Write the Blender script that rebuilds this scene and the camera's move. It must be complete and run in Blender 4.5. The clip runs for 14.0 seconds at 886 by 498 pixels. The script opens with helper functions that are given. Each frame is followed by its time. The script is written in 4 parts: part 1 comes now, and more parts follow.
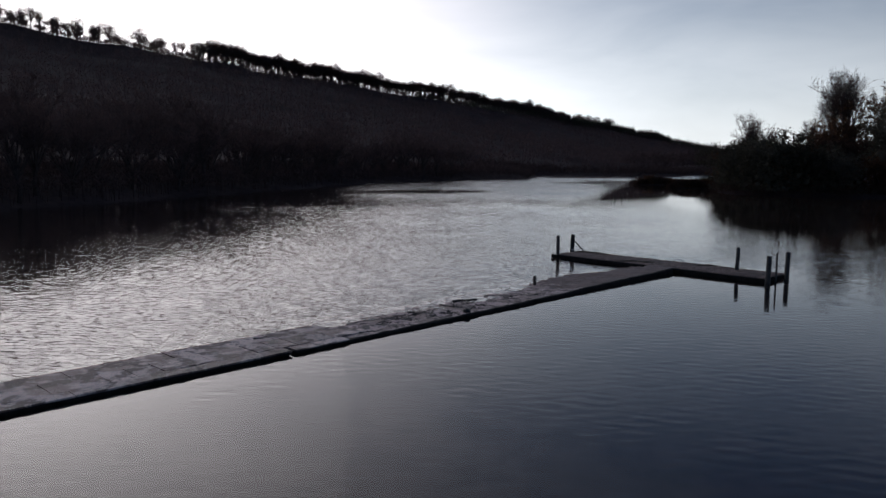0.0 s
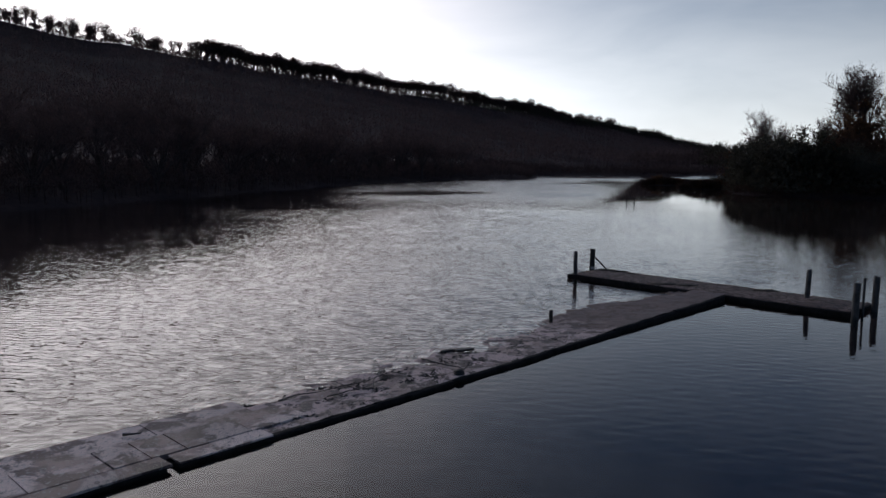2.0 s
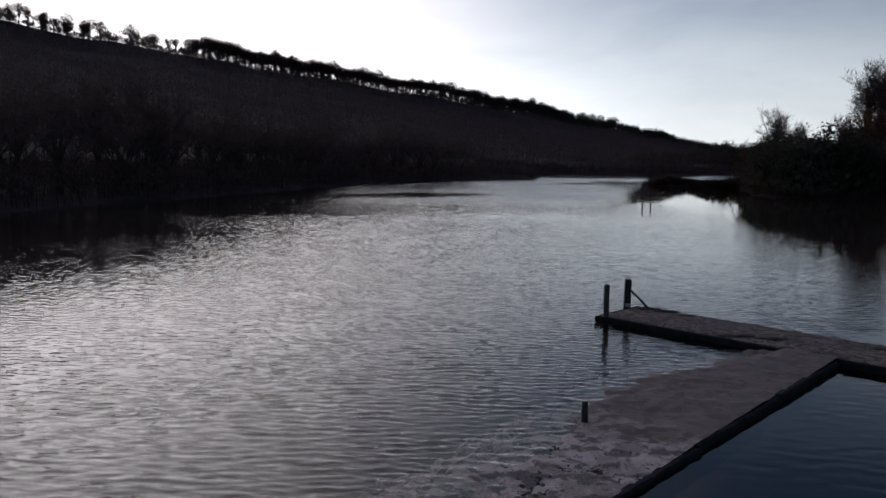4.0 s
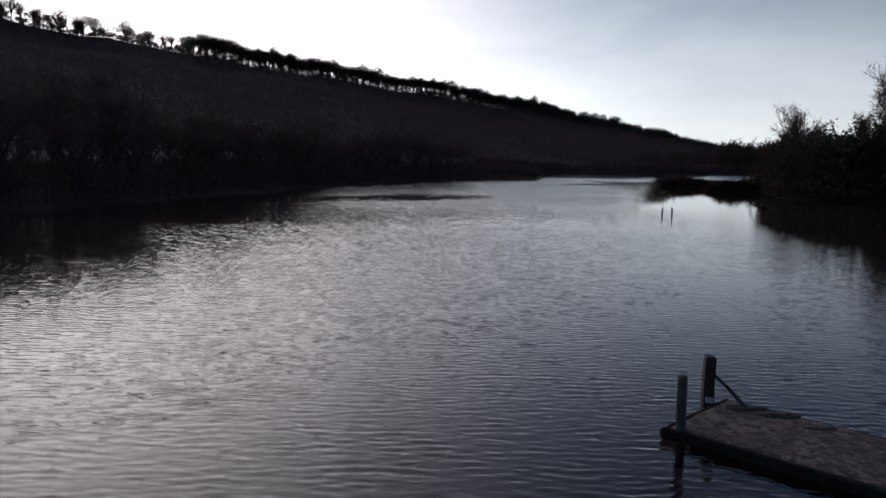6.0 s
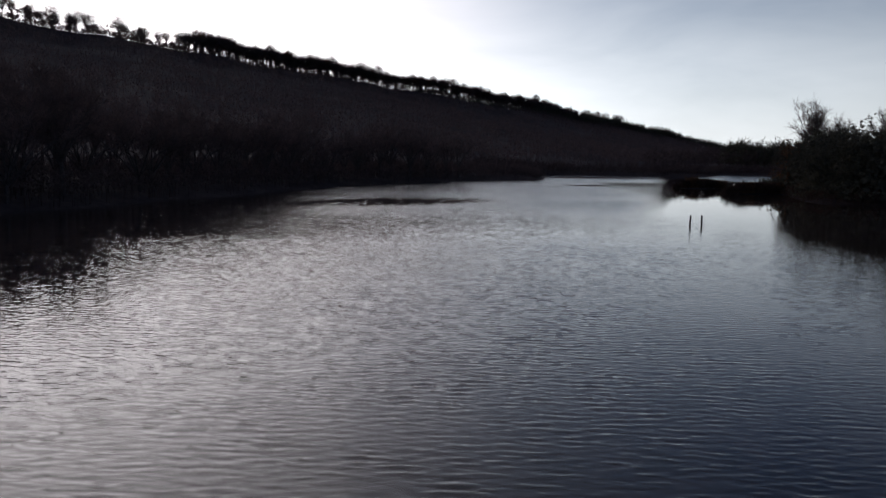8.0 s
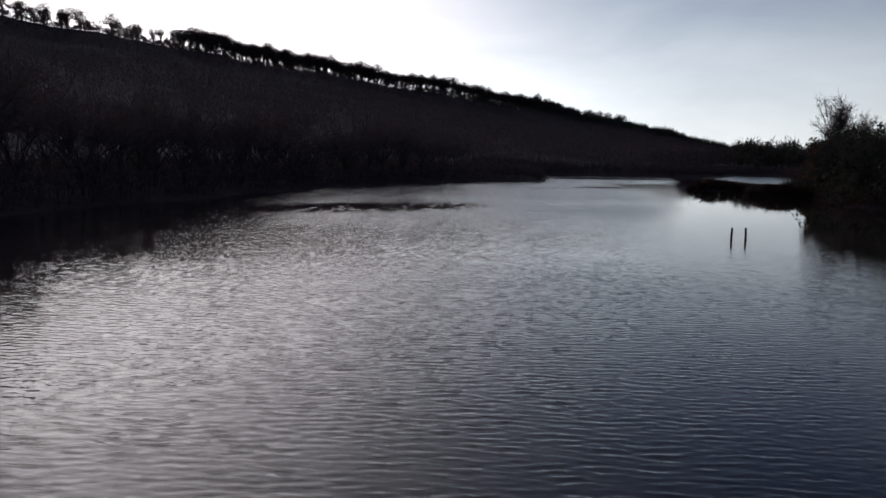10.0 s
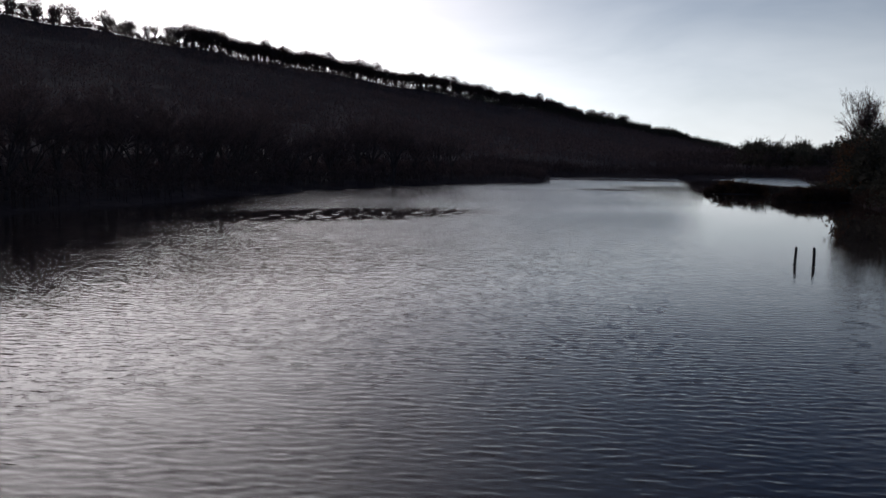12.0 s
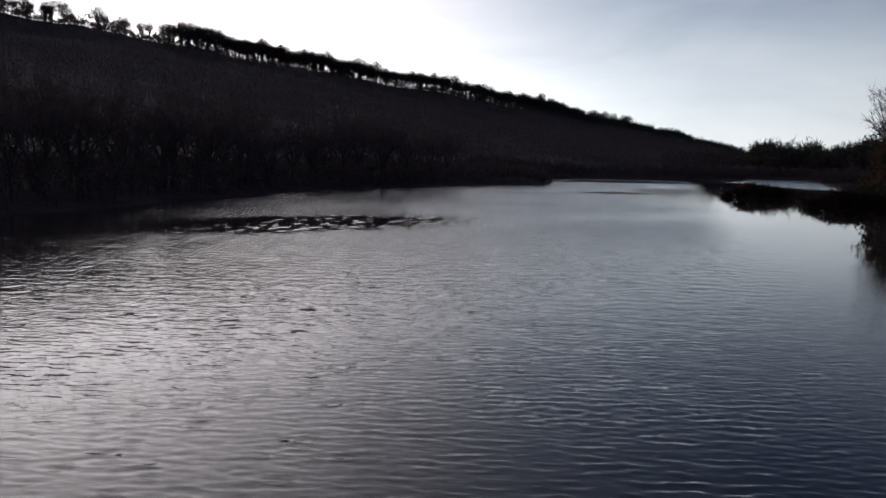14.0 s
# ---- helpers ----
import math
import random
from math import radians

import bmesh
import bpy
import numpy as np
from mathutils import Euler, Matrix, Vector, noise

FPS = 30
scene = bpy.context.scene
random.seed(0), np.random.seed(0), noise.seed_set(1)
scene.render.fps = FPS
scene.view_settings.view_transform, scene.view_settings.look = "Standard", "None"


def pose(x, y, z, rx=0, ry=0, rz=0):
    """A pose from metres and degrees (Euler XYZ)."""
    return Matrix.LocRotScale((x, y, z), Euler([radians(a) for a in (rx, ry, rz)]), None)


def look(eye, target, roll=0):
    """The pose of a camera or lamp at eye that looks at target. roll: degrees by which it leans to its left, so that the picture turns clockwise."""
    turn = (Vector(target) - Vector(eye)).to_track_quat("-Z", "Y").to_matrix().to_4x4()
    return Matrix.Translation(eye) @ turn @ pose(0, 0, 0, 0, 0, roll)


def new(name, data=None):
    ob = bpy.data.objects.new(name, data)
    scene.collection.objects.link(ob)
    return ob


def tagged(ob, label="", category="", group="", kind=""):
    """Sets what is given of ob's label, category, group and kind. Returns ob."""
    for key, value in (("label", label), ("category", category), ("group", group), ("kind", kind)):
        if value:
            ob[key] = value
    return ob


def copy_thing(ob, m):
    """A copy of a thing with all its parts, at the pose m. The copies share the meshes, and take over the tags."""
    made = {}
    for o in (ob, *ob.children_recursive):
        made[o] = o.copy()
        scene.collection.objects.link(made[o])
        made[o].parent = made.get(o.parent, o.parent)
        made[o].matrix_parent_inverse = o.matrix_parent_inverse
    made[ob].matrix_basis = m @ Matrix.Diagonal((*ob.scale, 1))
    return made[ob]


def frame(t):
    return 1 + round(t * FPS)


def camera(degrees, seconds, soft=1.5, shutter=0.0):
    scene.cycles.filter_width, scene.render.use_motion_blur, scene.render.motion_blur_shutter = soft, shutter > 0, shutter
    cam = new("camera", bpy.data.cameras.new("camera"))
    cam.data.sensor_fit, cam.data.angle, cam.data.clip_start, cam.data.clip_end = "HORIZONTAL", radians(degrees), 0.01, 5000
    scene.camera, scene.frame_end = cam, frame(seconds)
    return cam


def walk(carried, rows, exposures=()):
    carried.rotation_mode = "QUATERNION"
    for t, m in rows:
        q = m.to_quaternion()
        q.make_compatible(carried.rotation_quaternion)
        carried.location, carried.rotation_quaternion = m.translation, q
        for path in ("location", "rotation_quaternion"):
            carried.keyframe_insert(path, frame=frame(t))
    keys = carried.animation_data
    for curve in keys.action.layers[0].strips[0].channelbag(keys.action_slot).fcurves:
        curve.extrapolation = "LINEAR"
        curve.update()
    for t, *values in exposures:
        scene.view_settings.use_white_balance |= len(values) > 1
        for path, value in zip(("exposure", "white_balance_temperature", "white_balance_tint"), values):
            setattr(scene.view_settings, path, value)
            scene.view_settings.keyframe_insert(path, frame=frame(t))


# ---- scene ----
import itertools

cam = camera(61.0, 14.0)
PATH = [
    (0, pose(0.275, 9.862, 5.502, 83.383, 0, 5.128), 0.600),
    (1, pose(0.132, 13.638, 5.465, 83.380, 0, 5.168), 0.582),
    (2, pose(0.010, 18.130, 5.438, 83.369, 0, 5.209), 0.570),
    (3, pose(-0.092, 23.021, 5.420, 83.353, 0, 5.251), 0.566),
    (4, pose(-0.172, 28.171, 5.406, 83.333, 0, 5.294), 0.569),
    (5, pose(-0.231, 33.549, 5.396, 83.310, 0, 5.338), 0.579),
    (6, pose(-0.268, 39.170, 5.387, 83.287, 0, 5.382), 0.596),
    (7, pose(-0.282, 45.048, 5.376, 83.267, 0, 5.429), 0.621),
    (8, pose(-0.273, 51.172, 5.360, 83.249, 0, 5.476), 0.652),
    (9, pose(-0.241, 57.487, 5.337, 83.238, 0, 5.525), 0.691),
    (10, pose(-0.184, 63.900, 5.305, 83.233, 0, 5.576), 0.736),
    (11, pose(-0.104, 70.293, 5.261, 83.238, 0, 5.628), 0.789),
    (12, pose(0.002, 76.560, 5.202, 83.254, 0, 5.683), 0.849),
    (13, pose(0.133, 82.650, 5.127, 83.284, 0, 5.739), 0.916),
    (14, pose(0.289, 88.634, 5.032, 83.328, 0, 5.797), 0.990),
]
walk(cam, [(t, m @ pose(0, 0, 0, 0, 0, roll)) for t, m, roll in PATH], [(0, 0.0, 6400, 16.0), (14, 0.0, 6400, 16.0)])

# ---- light: low winter sun behind thin cloud, ahead and to the left ----
WAVES = 0.11   # mean slope of the built waves
SUN_AZ, SUN_EL = radians(36.0), radians(17.5)
SUN = Vector((-math.sin(SUN_AZ) * math.cos(SUN_EL), math.cos(SUN_AZ) * math.cos(SUN_EL), math.sin(SUN_EL)))


class Nodes:
    """Short hand for building a node tree."""

    def __init__(self, tree):
        self.tree = tree
        tree.nodes.clear()

    def add(self, kind, operation=""):
        n = self.tree.nodes.new(kind)
        if operation:
            n.operation = operation
        return n

    def feed(self, socket, value):
        if isinstance(value, bpy.types.NodeSocket):
            self.tree.links.new(value, socket)
        else:
            socket.default_value = value

    def math(self, op, a, b=0.0, c=None, clamp=False):
        n = self.add("ShaderNodeMath", op)
        n.use_clamp = clamp
        self.feed(n.inputs[0], a)
        self.feed(n.inputs[1], b)
        if c is not None:
            self.feed(n.inputs[2], c)
        return n.outputs[0]

    def step(self, x, lo, hi):
        n = self.add("ShaderNodeMapRange")
        n.interpolation_type = "SMOOTHSTEP"
        self.feed(n.inputs[0], x)
        self.feed(n.inputs[1], lo)
        self.feed(n.inputs[2], hi)
        return n.outputs[0]

    def mix(self, fac, a, b, mode="MIX"):
        n = self.add("ShaderNodeMix")
        n.data_type, n.blend_type = "RGBA", mode
        self.feed(n.inputs[0], fac)
        for socket, value in ((n.inputs[6], a), (n.inputs[7], b)):
            if not isinstance(value, bpy.types.NodeSocket):
                value = (*value[:3], 1.0)
            self.feed(socket, value)
        return n.outputs[2]

    def coords(self, scale=(1, 1, 1), rot=(0, 0, 0), world=True):
        src = self.add("ShaderNodeNewGeometry").outputs["Position"] if world else self.add("ShaderNodeTexCoord").outputs["Object"]
        m = self.add("ShaderNodeMapping")
        self.feed(m.inputs[0], src)
        m.inputs["Scale"].default_value, m.inputs["Rotation"].default_value = scale, rot
        return m.outputs[0]

    def noise(self, vector, scale, detail=3.0, rough=0.55, warp=0.0):
        n = self.add("ShaderNodeTexNoise")
        self.feed(n.inputs["Vector"], vector)
        n.inputs["Scale"].default_value, n.inputs["Detail"].default_value = scale, detail
        n.inputs["Roughness"].default_value, n.inputs["Distortion"].default_value = rough, warp
        return n.outputs["Fac"]


world = bpy.data.worlds.new("sky")
scene.world = world
world.use_nodes = True
N = Nodes(world.node_tree)
sky = N.add("ShaderNodeTexSky")
sky.sky_type, sky.sun_disc, sky.sun_elevation, sky.sun_rotation = "NISHITA", False, SUN_EL, -SUN_AZ
sky.air_density, sky.dust_density, sky.ozone_density = 1.0, 0.5, 3.0
way = N.add("ShaderNodeTexCoord").outputs["Generated"]
dot = N.add("ShaderNodeVectorMath", "DOT_PRODUCT")
N.feed(dot.inputs[0], way)
dot.inputs[1].default_value = SUN
toward = N.math("MAXIMUM", dot.outputs["Value"], 0.0)
facing = N.math("MULTIPLY_ADD", dot.outputs["Value"], 0.5, 0.5)
split = N.add("ShaderNodeSeparateXYZ")
N.feed(split.inputs[0], way)
height = N.math("MAXIMUM", split.outputs[2], 0.0)
low = N.math("SUBTRACT", 1.0, N.step(height, 0.0, 0.395))
stretch = N.add("ShaderNodeMapping")
N.feed(stretch.inputs[0], way)
stretch.inputs["Scale"].default_value, stretch.inputs["Rotation"].default_value = (2.2, 2.2, 9.0), (0.1, 0.12, 0.0)
wisps = N.noise(stretch.outputs[0], 1.6, 5.0, 0.55, 0.4)
glow = N.math("POWER", toward, 7.5)
veil = N.math("MULTIPLY_ADD", wisps, 0.36, -0.2)
veil = N.math("ADD", veil, N.math("MULTIPLY", low, 0.62))
veil = N.math("ADD", veil, N.math("MULTIPLY", glow, 0.9), clamp=True)
haze = N.math("MULTIPLY", N.math("POWER", low, 2.0), N.step(facing, 0.35, 0.9))
core = N.math("POWER", toward, 34.0)
bright = N.math("MULTIPLY_ADD", core, 0.3, N.math("MULTIPLY", glow, 1.0))
bright = N.math("ADD", bright, N.math("MULTIPLY_ADD", N.math("POWER", facing, 1.45), 0.94, 0.06))
bright = N.math("MULTIPLY_ADD", haze, 0.58, bright)
cloud = N.mix(N.step(glow, 0.0, 0.5), (0.90, 0.965, 0.965), (1.0, 0.968, 0.952))
cloud_lit = N.add("ShaderNodeVectorMath", "SCALE")
N.feed(cloud_lit.inputs[0], cloud)
N.feed(cloud_lit.inputs["Scale"], bright)
blue = N.add("ShaderNodeVectorMath", "SCALE")
N.feed(blue.inputs[0], N.mix(1.0, sky.outputs[0], (0.90, 0.97, 1.07), "MULTIPLY"))
blue.inputs["Scale"].default_value = 0.049
both = N.mix(veil, blue.outputs[0], cloud_lit.outputs[0])
back = N.add("ShaderNodeBackground")
N.feed(back.inputs[0], both)
back.inputs[1].default_value = 1.0
N.feed(N.add("ShaderNodeOutputWorld").inputs[0], back.outputs[0])

lamp = bpy.data.lights.new("sun", "SUN")
lamp.energy, lamp.angle, lamp.color = 0.06, radians(45.0), (1.0, 0.94, 0.86)
new("sun", lamp).matrix_world = look(SUN * 100, (0, 0, 0))


# ---- materials ----
def material(name):
    m = bpy.data.materials.new(name)
    m.use_nodes = True
    n = Nodes(m.node_tree)
    shader = n.add("ShaderNodeBsdfPrincipled")
    n.feed(n.add("ShaderNodeOutputMaterial").inputs[0], shader.outputs[0])
    return m, n, shader


def bump(n, shader, height, distance, strength=1.0):
    b = n.add("ShaderNodeBump")
    b.inputs["Strength"].default_value, b.inputs["Distance"].default_value = strength, distance
    n.feed(b.inputs["Height"], height)
    n.feed(shader.inputs["Normal"], b.outputs[0])


def mottled(name, dark, light, scale, rough, grain=40.0, depth=0.004, world=True, varied=0.0):
    """Two colours in patches and grain, with fine relief."""
    m, n, s = material(name)
    p = n.coords(world=world)
    patch, fine = n.noise(p, scale, 5.0, 0.6, 0.3), n.noise(p, grain, 3.0)
    k = n.step(n.math("MULTIPLY_ADD", fine, 0.45, n.math("MULTIPLY", patch, 0.8)), 0.38, 0.85)
    c = n.mix(k, dark, light)
    if varied:
        r = n.add("ShaderNodeObjectInfo").outputs["Random"]
        c = n.mix(1.0, c, n.mix(r, [1 - varied] * 3, [1 + varied] * 3), "MULTIPLY")
    n.feed(s.inputs["Base Color"], c)
    n.feed(s.inputs["Roughness"], n.math("MULTIPLY_ADD", patch, 0.3, rough - 0.15))
    bump(n, s, n.math("MULTIPLY_ADD", fine, 0.5, patch), depth)
    return m


def dulled(m, level):
    """The same surface with a weaker shine."""
    m.node_tree.nodes["Principled BSDF"].inputs["Specular IOR Level"].default_value = level
    return m


def backlit(m, share):
    """Fine twigs and dry leaves let some light through."""
    tree = m.node_tree
    shader = tree.nodes["Principled BSDF"]
    through_light = tree.nodes.new("ShaderNodeBsdfTranslucent")
    both = tree.nodes.new("ShaderNodeMixShader")
    both.inputs[0].default_value = share
    tree.links.new(shader.inputs["Base Color"].links[0].from_socket, through_light.inputs[0])
    tree.links.new(shader.outputs[0], both.inputs[1])
    tree.links.new(through_light.outputs[0], both.inputs[2])
    tree.links.new(both.outputs[0], tree.nodes["Material Output"].inputs[0])
    return m


def deck_material(name, light, dark, droppings, rough=0.5, moss=(0.035, 0.04, 0.02), blotch=4.5, mud=None):
    """Weathered wet concrete: patches of silt, moss and white bird droppings."""
    m, n, s = material(name)
    p = n.coords()
    broad, mid, fine = n.noise(p, 0.9, 4.0, 0.6, 0.5), n.noise(p, blotch, 5.0, 0.62, 0.4), n.noise(p, 38.0, 3.0)
    c = n.mix(n.step(broad, 0.44, 0.54), dark, light)
    c = n.mix(n.math("MULTIPLY", n.step(mid, 0.49, 0.56), 0.85), c, moss)
    marks = n.noise(n.coords((2.2, 1.2, 1.0)), 5.0, 6.0, 0.75, 1.5)
    c = n.mix(n.math("MULTIPLY", n.step(marks, 0.54, 0.63), 0.7), c, moss)
    spots = n.noise(p, 11.0, 2.0, 0.5, 1.2)
    c = n.mix(n.math("MULTIPLY", n.step(spots, 0.66 - 0.1 * droppings, 0.72), 0.7), c, (0.62, 0.60, 0.56))
    c = n.mix(n.math("MULTIPLY", n.step(fine, 0.4, 0.7), 0.35), c, dark)
    if mud:
        # trodden mud where the walkway meets the deck
        sp = n.add("ShaderNodeSeparateXYZ")
        n.feed(sp.inputs[0], p)
        along_way = n.math("MULTIPLY_ADD", sp.outputs[0], 0.598, n.math("MULTIPLY_ADD", sp.outputs[1], 0.8015, -13.2))
        along_way = n.math("MULTIPLY_ADD", n.math("SUBTRACT", broad, 0.5), 9.0, along_way)
        along_way = n.math("MULTIPLY_ADD", n.math("SUBTRACT", mid, 0.5), 4.0, along_way)
        c = n.mix(n.math("MULTIPLY", n.step(along_way, 21.5, 23.5), 0.85), c, mud)
    r = n.add("ShaderNodeObjectInfo").outputs["Random"]
    c = n.mix(1.0, c, n.mix(r, (0.74, 0.73, 0.72), (1.2, 1.18, 1.16)), "MULTIPLY")
    n.feed(s.inputs["Base Color"], c)
    n.feed(s.inputs["Roughness"], n.math("MULTIPLY_ADD", n.step(broad, 0.3, 0.7), 0.25, rough - 0.1))
    s.inputs["Specular IOR Level"].default_value = 0.25
    bump(n, s, n.math("MULTIPLY_ADD", fine, 0.3, mid), 0.012)
    return m


def water_material():
    """Dark lake water; the wind's ripples die away in the lee of the jetty and under the right-hand bank."""
    m, n, s = material("lake_water")
    s.inputs["Base Color"].default_value = (0.55, 0.62, 0.62, 1)
    s.inputs["Transmission Weight"].default_value = 1.0
    s.inputs["Roughness"].default_value, s.inputs["IOR"].default_value = 0.03, 1.333
    sp = n.add("ShaderNodeSeparateXYZ")
    n.feed(sp.inputs[0], n.add("ShaderNodeNewGeometry").outputs["Position"])
    x, y = sp.outputs[0], sp.outputs[1]
    ripple = n.noise(n.coords((1.5, 3.8, 1.0), (0, 0, radians(-6))), 1.0, 1.5, 0.42, 0.6)
    small = n.noise(n.coords((3.6, 8.5, 1.0), (0, 0, radians(9))), 1.0, 1.0, 0.4, 0.3)
    swell = n.noise(n.coords((0.62, 1.7, 1.0), (0, 0, radians(14))), 1.0, 1.0, 0.4)
    # lee of the jetty: side of its line and short of its head
    side = n.math("ADD", n.math("MULTIPLY_ADD", x, 0.7815, 0.0), n.math("MULTIPLY_ADD", y, -0.6239, 23.3))
    lee = n.math("MULTIPLY", n.step(side, -2.3, -0.5), n.math("SUBTRACT", 1.0, n.step(y, 46.0, 62.0)))
    calm = n.math("MULTIPLY", n.step(n.math("MULTIPLY_ADD", y, -0.2, x), -17.0, -10.0), n.math("MULTIPLY", n.step(y, 104.0, 136.0), n.math("SUBTRACT", 1.0, n.math("MULTIPLY", n.step(y, 256.0, 280.0), n.step(x, 60.0, 68.0)))))
    dx = n.math("MULTIPLY_ADD", x, 1 / 14.0, 16 / 14.0)
    dy = n.math("MULTIPLY_ADD", y, 0.1, n.math("MULTIPLY_ADD", x, -0.05, -15.5))
    gust = n.math("SUBTRACT", 1.0, n.step(n.math("SQRT", n.math("ADD", n.math("MULTIPLY", dx, dx), n.math("MULTIPLY", dy, dy))), 0.55, 1.15))
    patchy = n.math("MULTIPLY_ADD", n.noise(n.coords((0.03, 0.055, 1.0)), 1.0, 3.0, 0.55, 0.6), 1.1, 0.4)
    wind = n.math("MULTIPLY", patchy, n.math("SUBTRACT", 1.0, n.math("MULTIPLY", lee, 0.995)))
    wind = n.math("MULTIPLY", wind, n.math("SUBTRACT", 1.0, n.math("MULTIPLY", calm, 0.95)))
    still = n.math("MULTIPLY", n.step(n.math("SUBTRACT", n.math("MULTIPLY", x, -1.0), n.math("MULTIPLY", n.math("MAXIMUM", n.math("SUBTRACT", y, 95.0), 0.0), 0.25)), 9.0, 23.0), n.step(y, 22.0, 40.0))
    wind = n.math("MULTIPLY", wind, n.math("SUBTRACT", 1.0, n.math("MULTIPLY", still, 0.45)))
    sheet = n.math("MULTIPLY", n.step(n.math("MULTIPLY_ADD", y, -0.06, x), -6.0, 6.0), n.math("MULTIPLY", n.step(y, 50.0, 64.0), n.math("SUBTRACT", 1.0, n.step(y, 160.0, 185.0))))
    wind = n.math("MULTIPLY", wind, n.math("SUBTRACT", 1.0, n.math("MULTIPLY", sheet, 0.4)))
    bank = n.math("MULTIPLY", n.step(x, 13.0, 26.0), n.math("MULTIPLY", n.step(y, 45.0, 80.0), n.math("SUBTRACT", 1.0, n.step(y, 246.0, 272.0))))
    wind = n.math("MULTIPLY", wind, n.math("SUBTRACT", 1.0, n.math("MULTIPLY", bank, 0.9)))
    wind = n.math("MULTIPLY", wind, n.math("SUBTRACT", 1.0, n.math("MULTIPLY", gust, 0.93)))
    # cat's-paws too fine to see singly roughen the open lake
    paws = n.math("MULTIPLY", n.step(y, 98.0, 150.0), n.math("SUBTRACT", 1.0, n.math("MULTIPLY", still, 0.8)))
    paws = n.math("MULTIPLY", paws, n.math("SUBTRACT", 1.0, n.math("MAXIMUM", calm, n.math("MULTIPLY", bank, 0.6))))
    paws = n.math("MULTIPLY", paws, n.math("SUBTRACT", 1.0, gust))
    n.feed(s.inputs["Roughness"], n.math("MULTIPLY_ADD", n.math("MULTIPLY", paws, patchy), 0.19, 0.03))
    h = n.math("MULTIPLY_ADD", small, 0.18, ripple)
    h = n.math("MULTIPLY_ADD", swell, 0.9, h)
    outside = n.step(y, 164.0, 176.0)
    h = n.math("MULTIPLY", n.math("MULTIPLY_ADD", outside, 1.0, 0.0), h)
    short = n.noise(n.coords((2.8, 6.4, 1.0), (0, 0, radians(4))), 1.0, 0.8, 0.45, 0.3)
    h = n.math("MULTIPLY_ADD", small, 0.05, h)
    h = n.math("MULTIPLY_ADD", short, 0.5, h)
    # sharp little crests
    for scale, turn, weight in (((1.25, 5.2, 1.0), -5, 0.05),):
        fold = n.noise(n.coords(scale, (0, 0, radians(turn))), 1.0, 0.6, 0.4, 0.4)
        fold = n.math("SUBTRACT", 1.0, n.math("ABSOLUTE", n.math("MULTIPLY_ADD", fold, 2.0, -1.0)))
        h = n.math("MULTIPLY_ADD", fold, weight, h)
    h = n.math("MULTIPLY", h, wind)
    bump(n, s, h, 0.029)
    return m


CONCRETE = deck_material("weathered_concrete", (0.90, 0.74, 0.67), (0.34, 0.235, 0.21), 0.9, 0.62, (0.085, 0.052, 0.045), 1.5)
SILT = deck_material("wet_silt", (0.73, 0.57, 0.54), (0.39, 0.285, 0.26), 0.6, 0.66, (0.055, 0.045, 0.04), 2.4, (0.17, 0.118, 0.10))
HEAD_DECK = deck_material("muddy_deck", (0.34, 0.245, 0.205), (0.19, 0.125, 0.10), 0.2, 0.75, (0.06, 0.045, 0.035))
WET_BEAM = dulled(mottled("wet_algae_beam", (0.012, 0.011, 0.010), (0.038, 0.033, 0.031), 3.0, 0.85, 25.0, 0.012), 0.15)
POST_WOOD = mottled("weathered_post_wood", (0.03, 0.027, 0.025), (0.11, 0.10, 0.095), 5.0, 0.65, 30.0, 0.006)
MOSS = mottled("brown_moss", (0.05, 0.04, 0.03), (0.16, 0.125, 0.09), 4.0, 0.9, 30.0, 0.012)
DRIFT = mottled("sodden_driftwood", (0.012, 0.010, 0.009), (0.05, 0.04, 0.033), 6.0, 0.6, 40.0, 0.006)
DEBRIS = mottled("rotting_leaves", (0.016, 0.013, 0.010), (0.06, 0.045, 0.03), 5.0, 0.6, 30.0, 0.006)
BARK = dulled(mottled("dark_bark", (0.045, 0.033, 0.031), (0.12, 0.09, 0.083), 1.5, 0.9, 9.0, 0.03), 0.08)
TWIGS = backlit(dulled(mottled("bare_twigs", (0.058, 0.039, 0.037), (0.145, 0.097, 0.090), 0.5, 0.9, 4.0, 0.01, varied=0.25), 0.08), 0.35)
BRAMBLE = backlit(dulled(mottled("dark_brambles", (0.04, 0.025, 0.021), (0.11, 0.066, 0.048), 0.5, 0.9, 4.0, 0.01), 0.05), 0.3)
RUSSET = backlit(dulled(mottled("withered_russet_leaves", (0.042, 0.0255, 0.018), (0.1575, 0.0795, 0.042), 0.4, 0.85, 3.0, 0.01, varied=0.3), 0.08), 0.35)
IVY = backlit(dulled(mottled("dark_evergreen_leaves", (0.0442, 0.0391, 0.0289), (0.119, 0.102, 0.0714), 0.7, 0.7, 4.0, 0.01, varied=0.25), 0.08), 0.25)
GROUND = dulled(mottled("wooded_ground", (0.030, 0.019, 0.019), (0.085, 0.055, 0.052), 0.035, 0.95, 0.9, 0.15), 0.08)
PALE_STONE = mottled("pale_stone", (0.3, 0.29, 0.27), (0.5, 0.48, 0.45), 2.0, 0.8, 20.0, 0.01)
WATER = water_material()


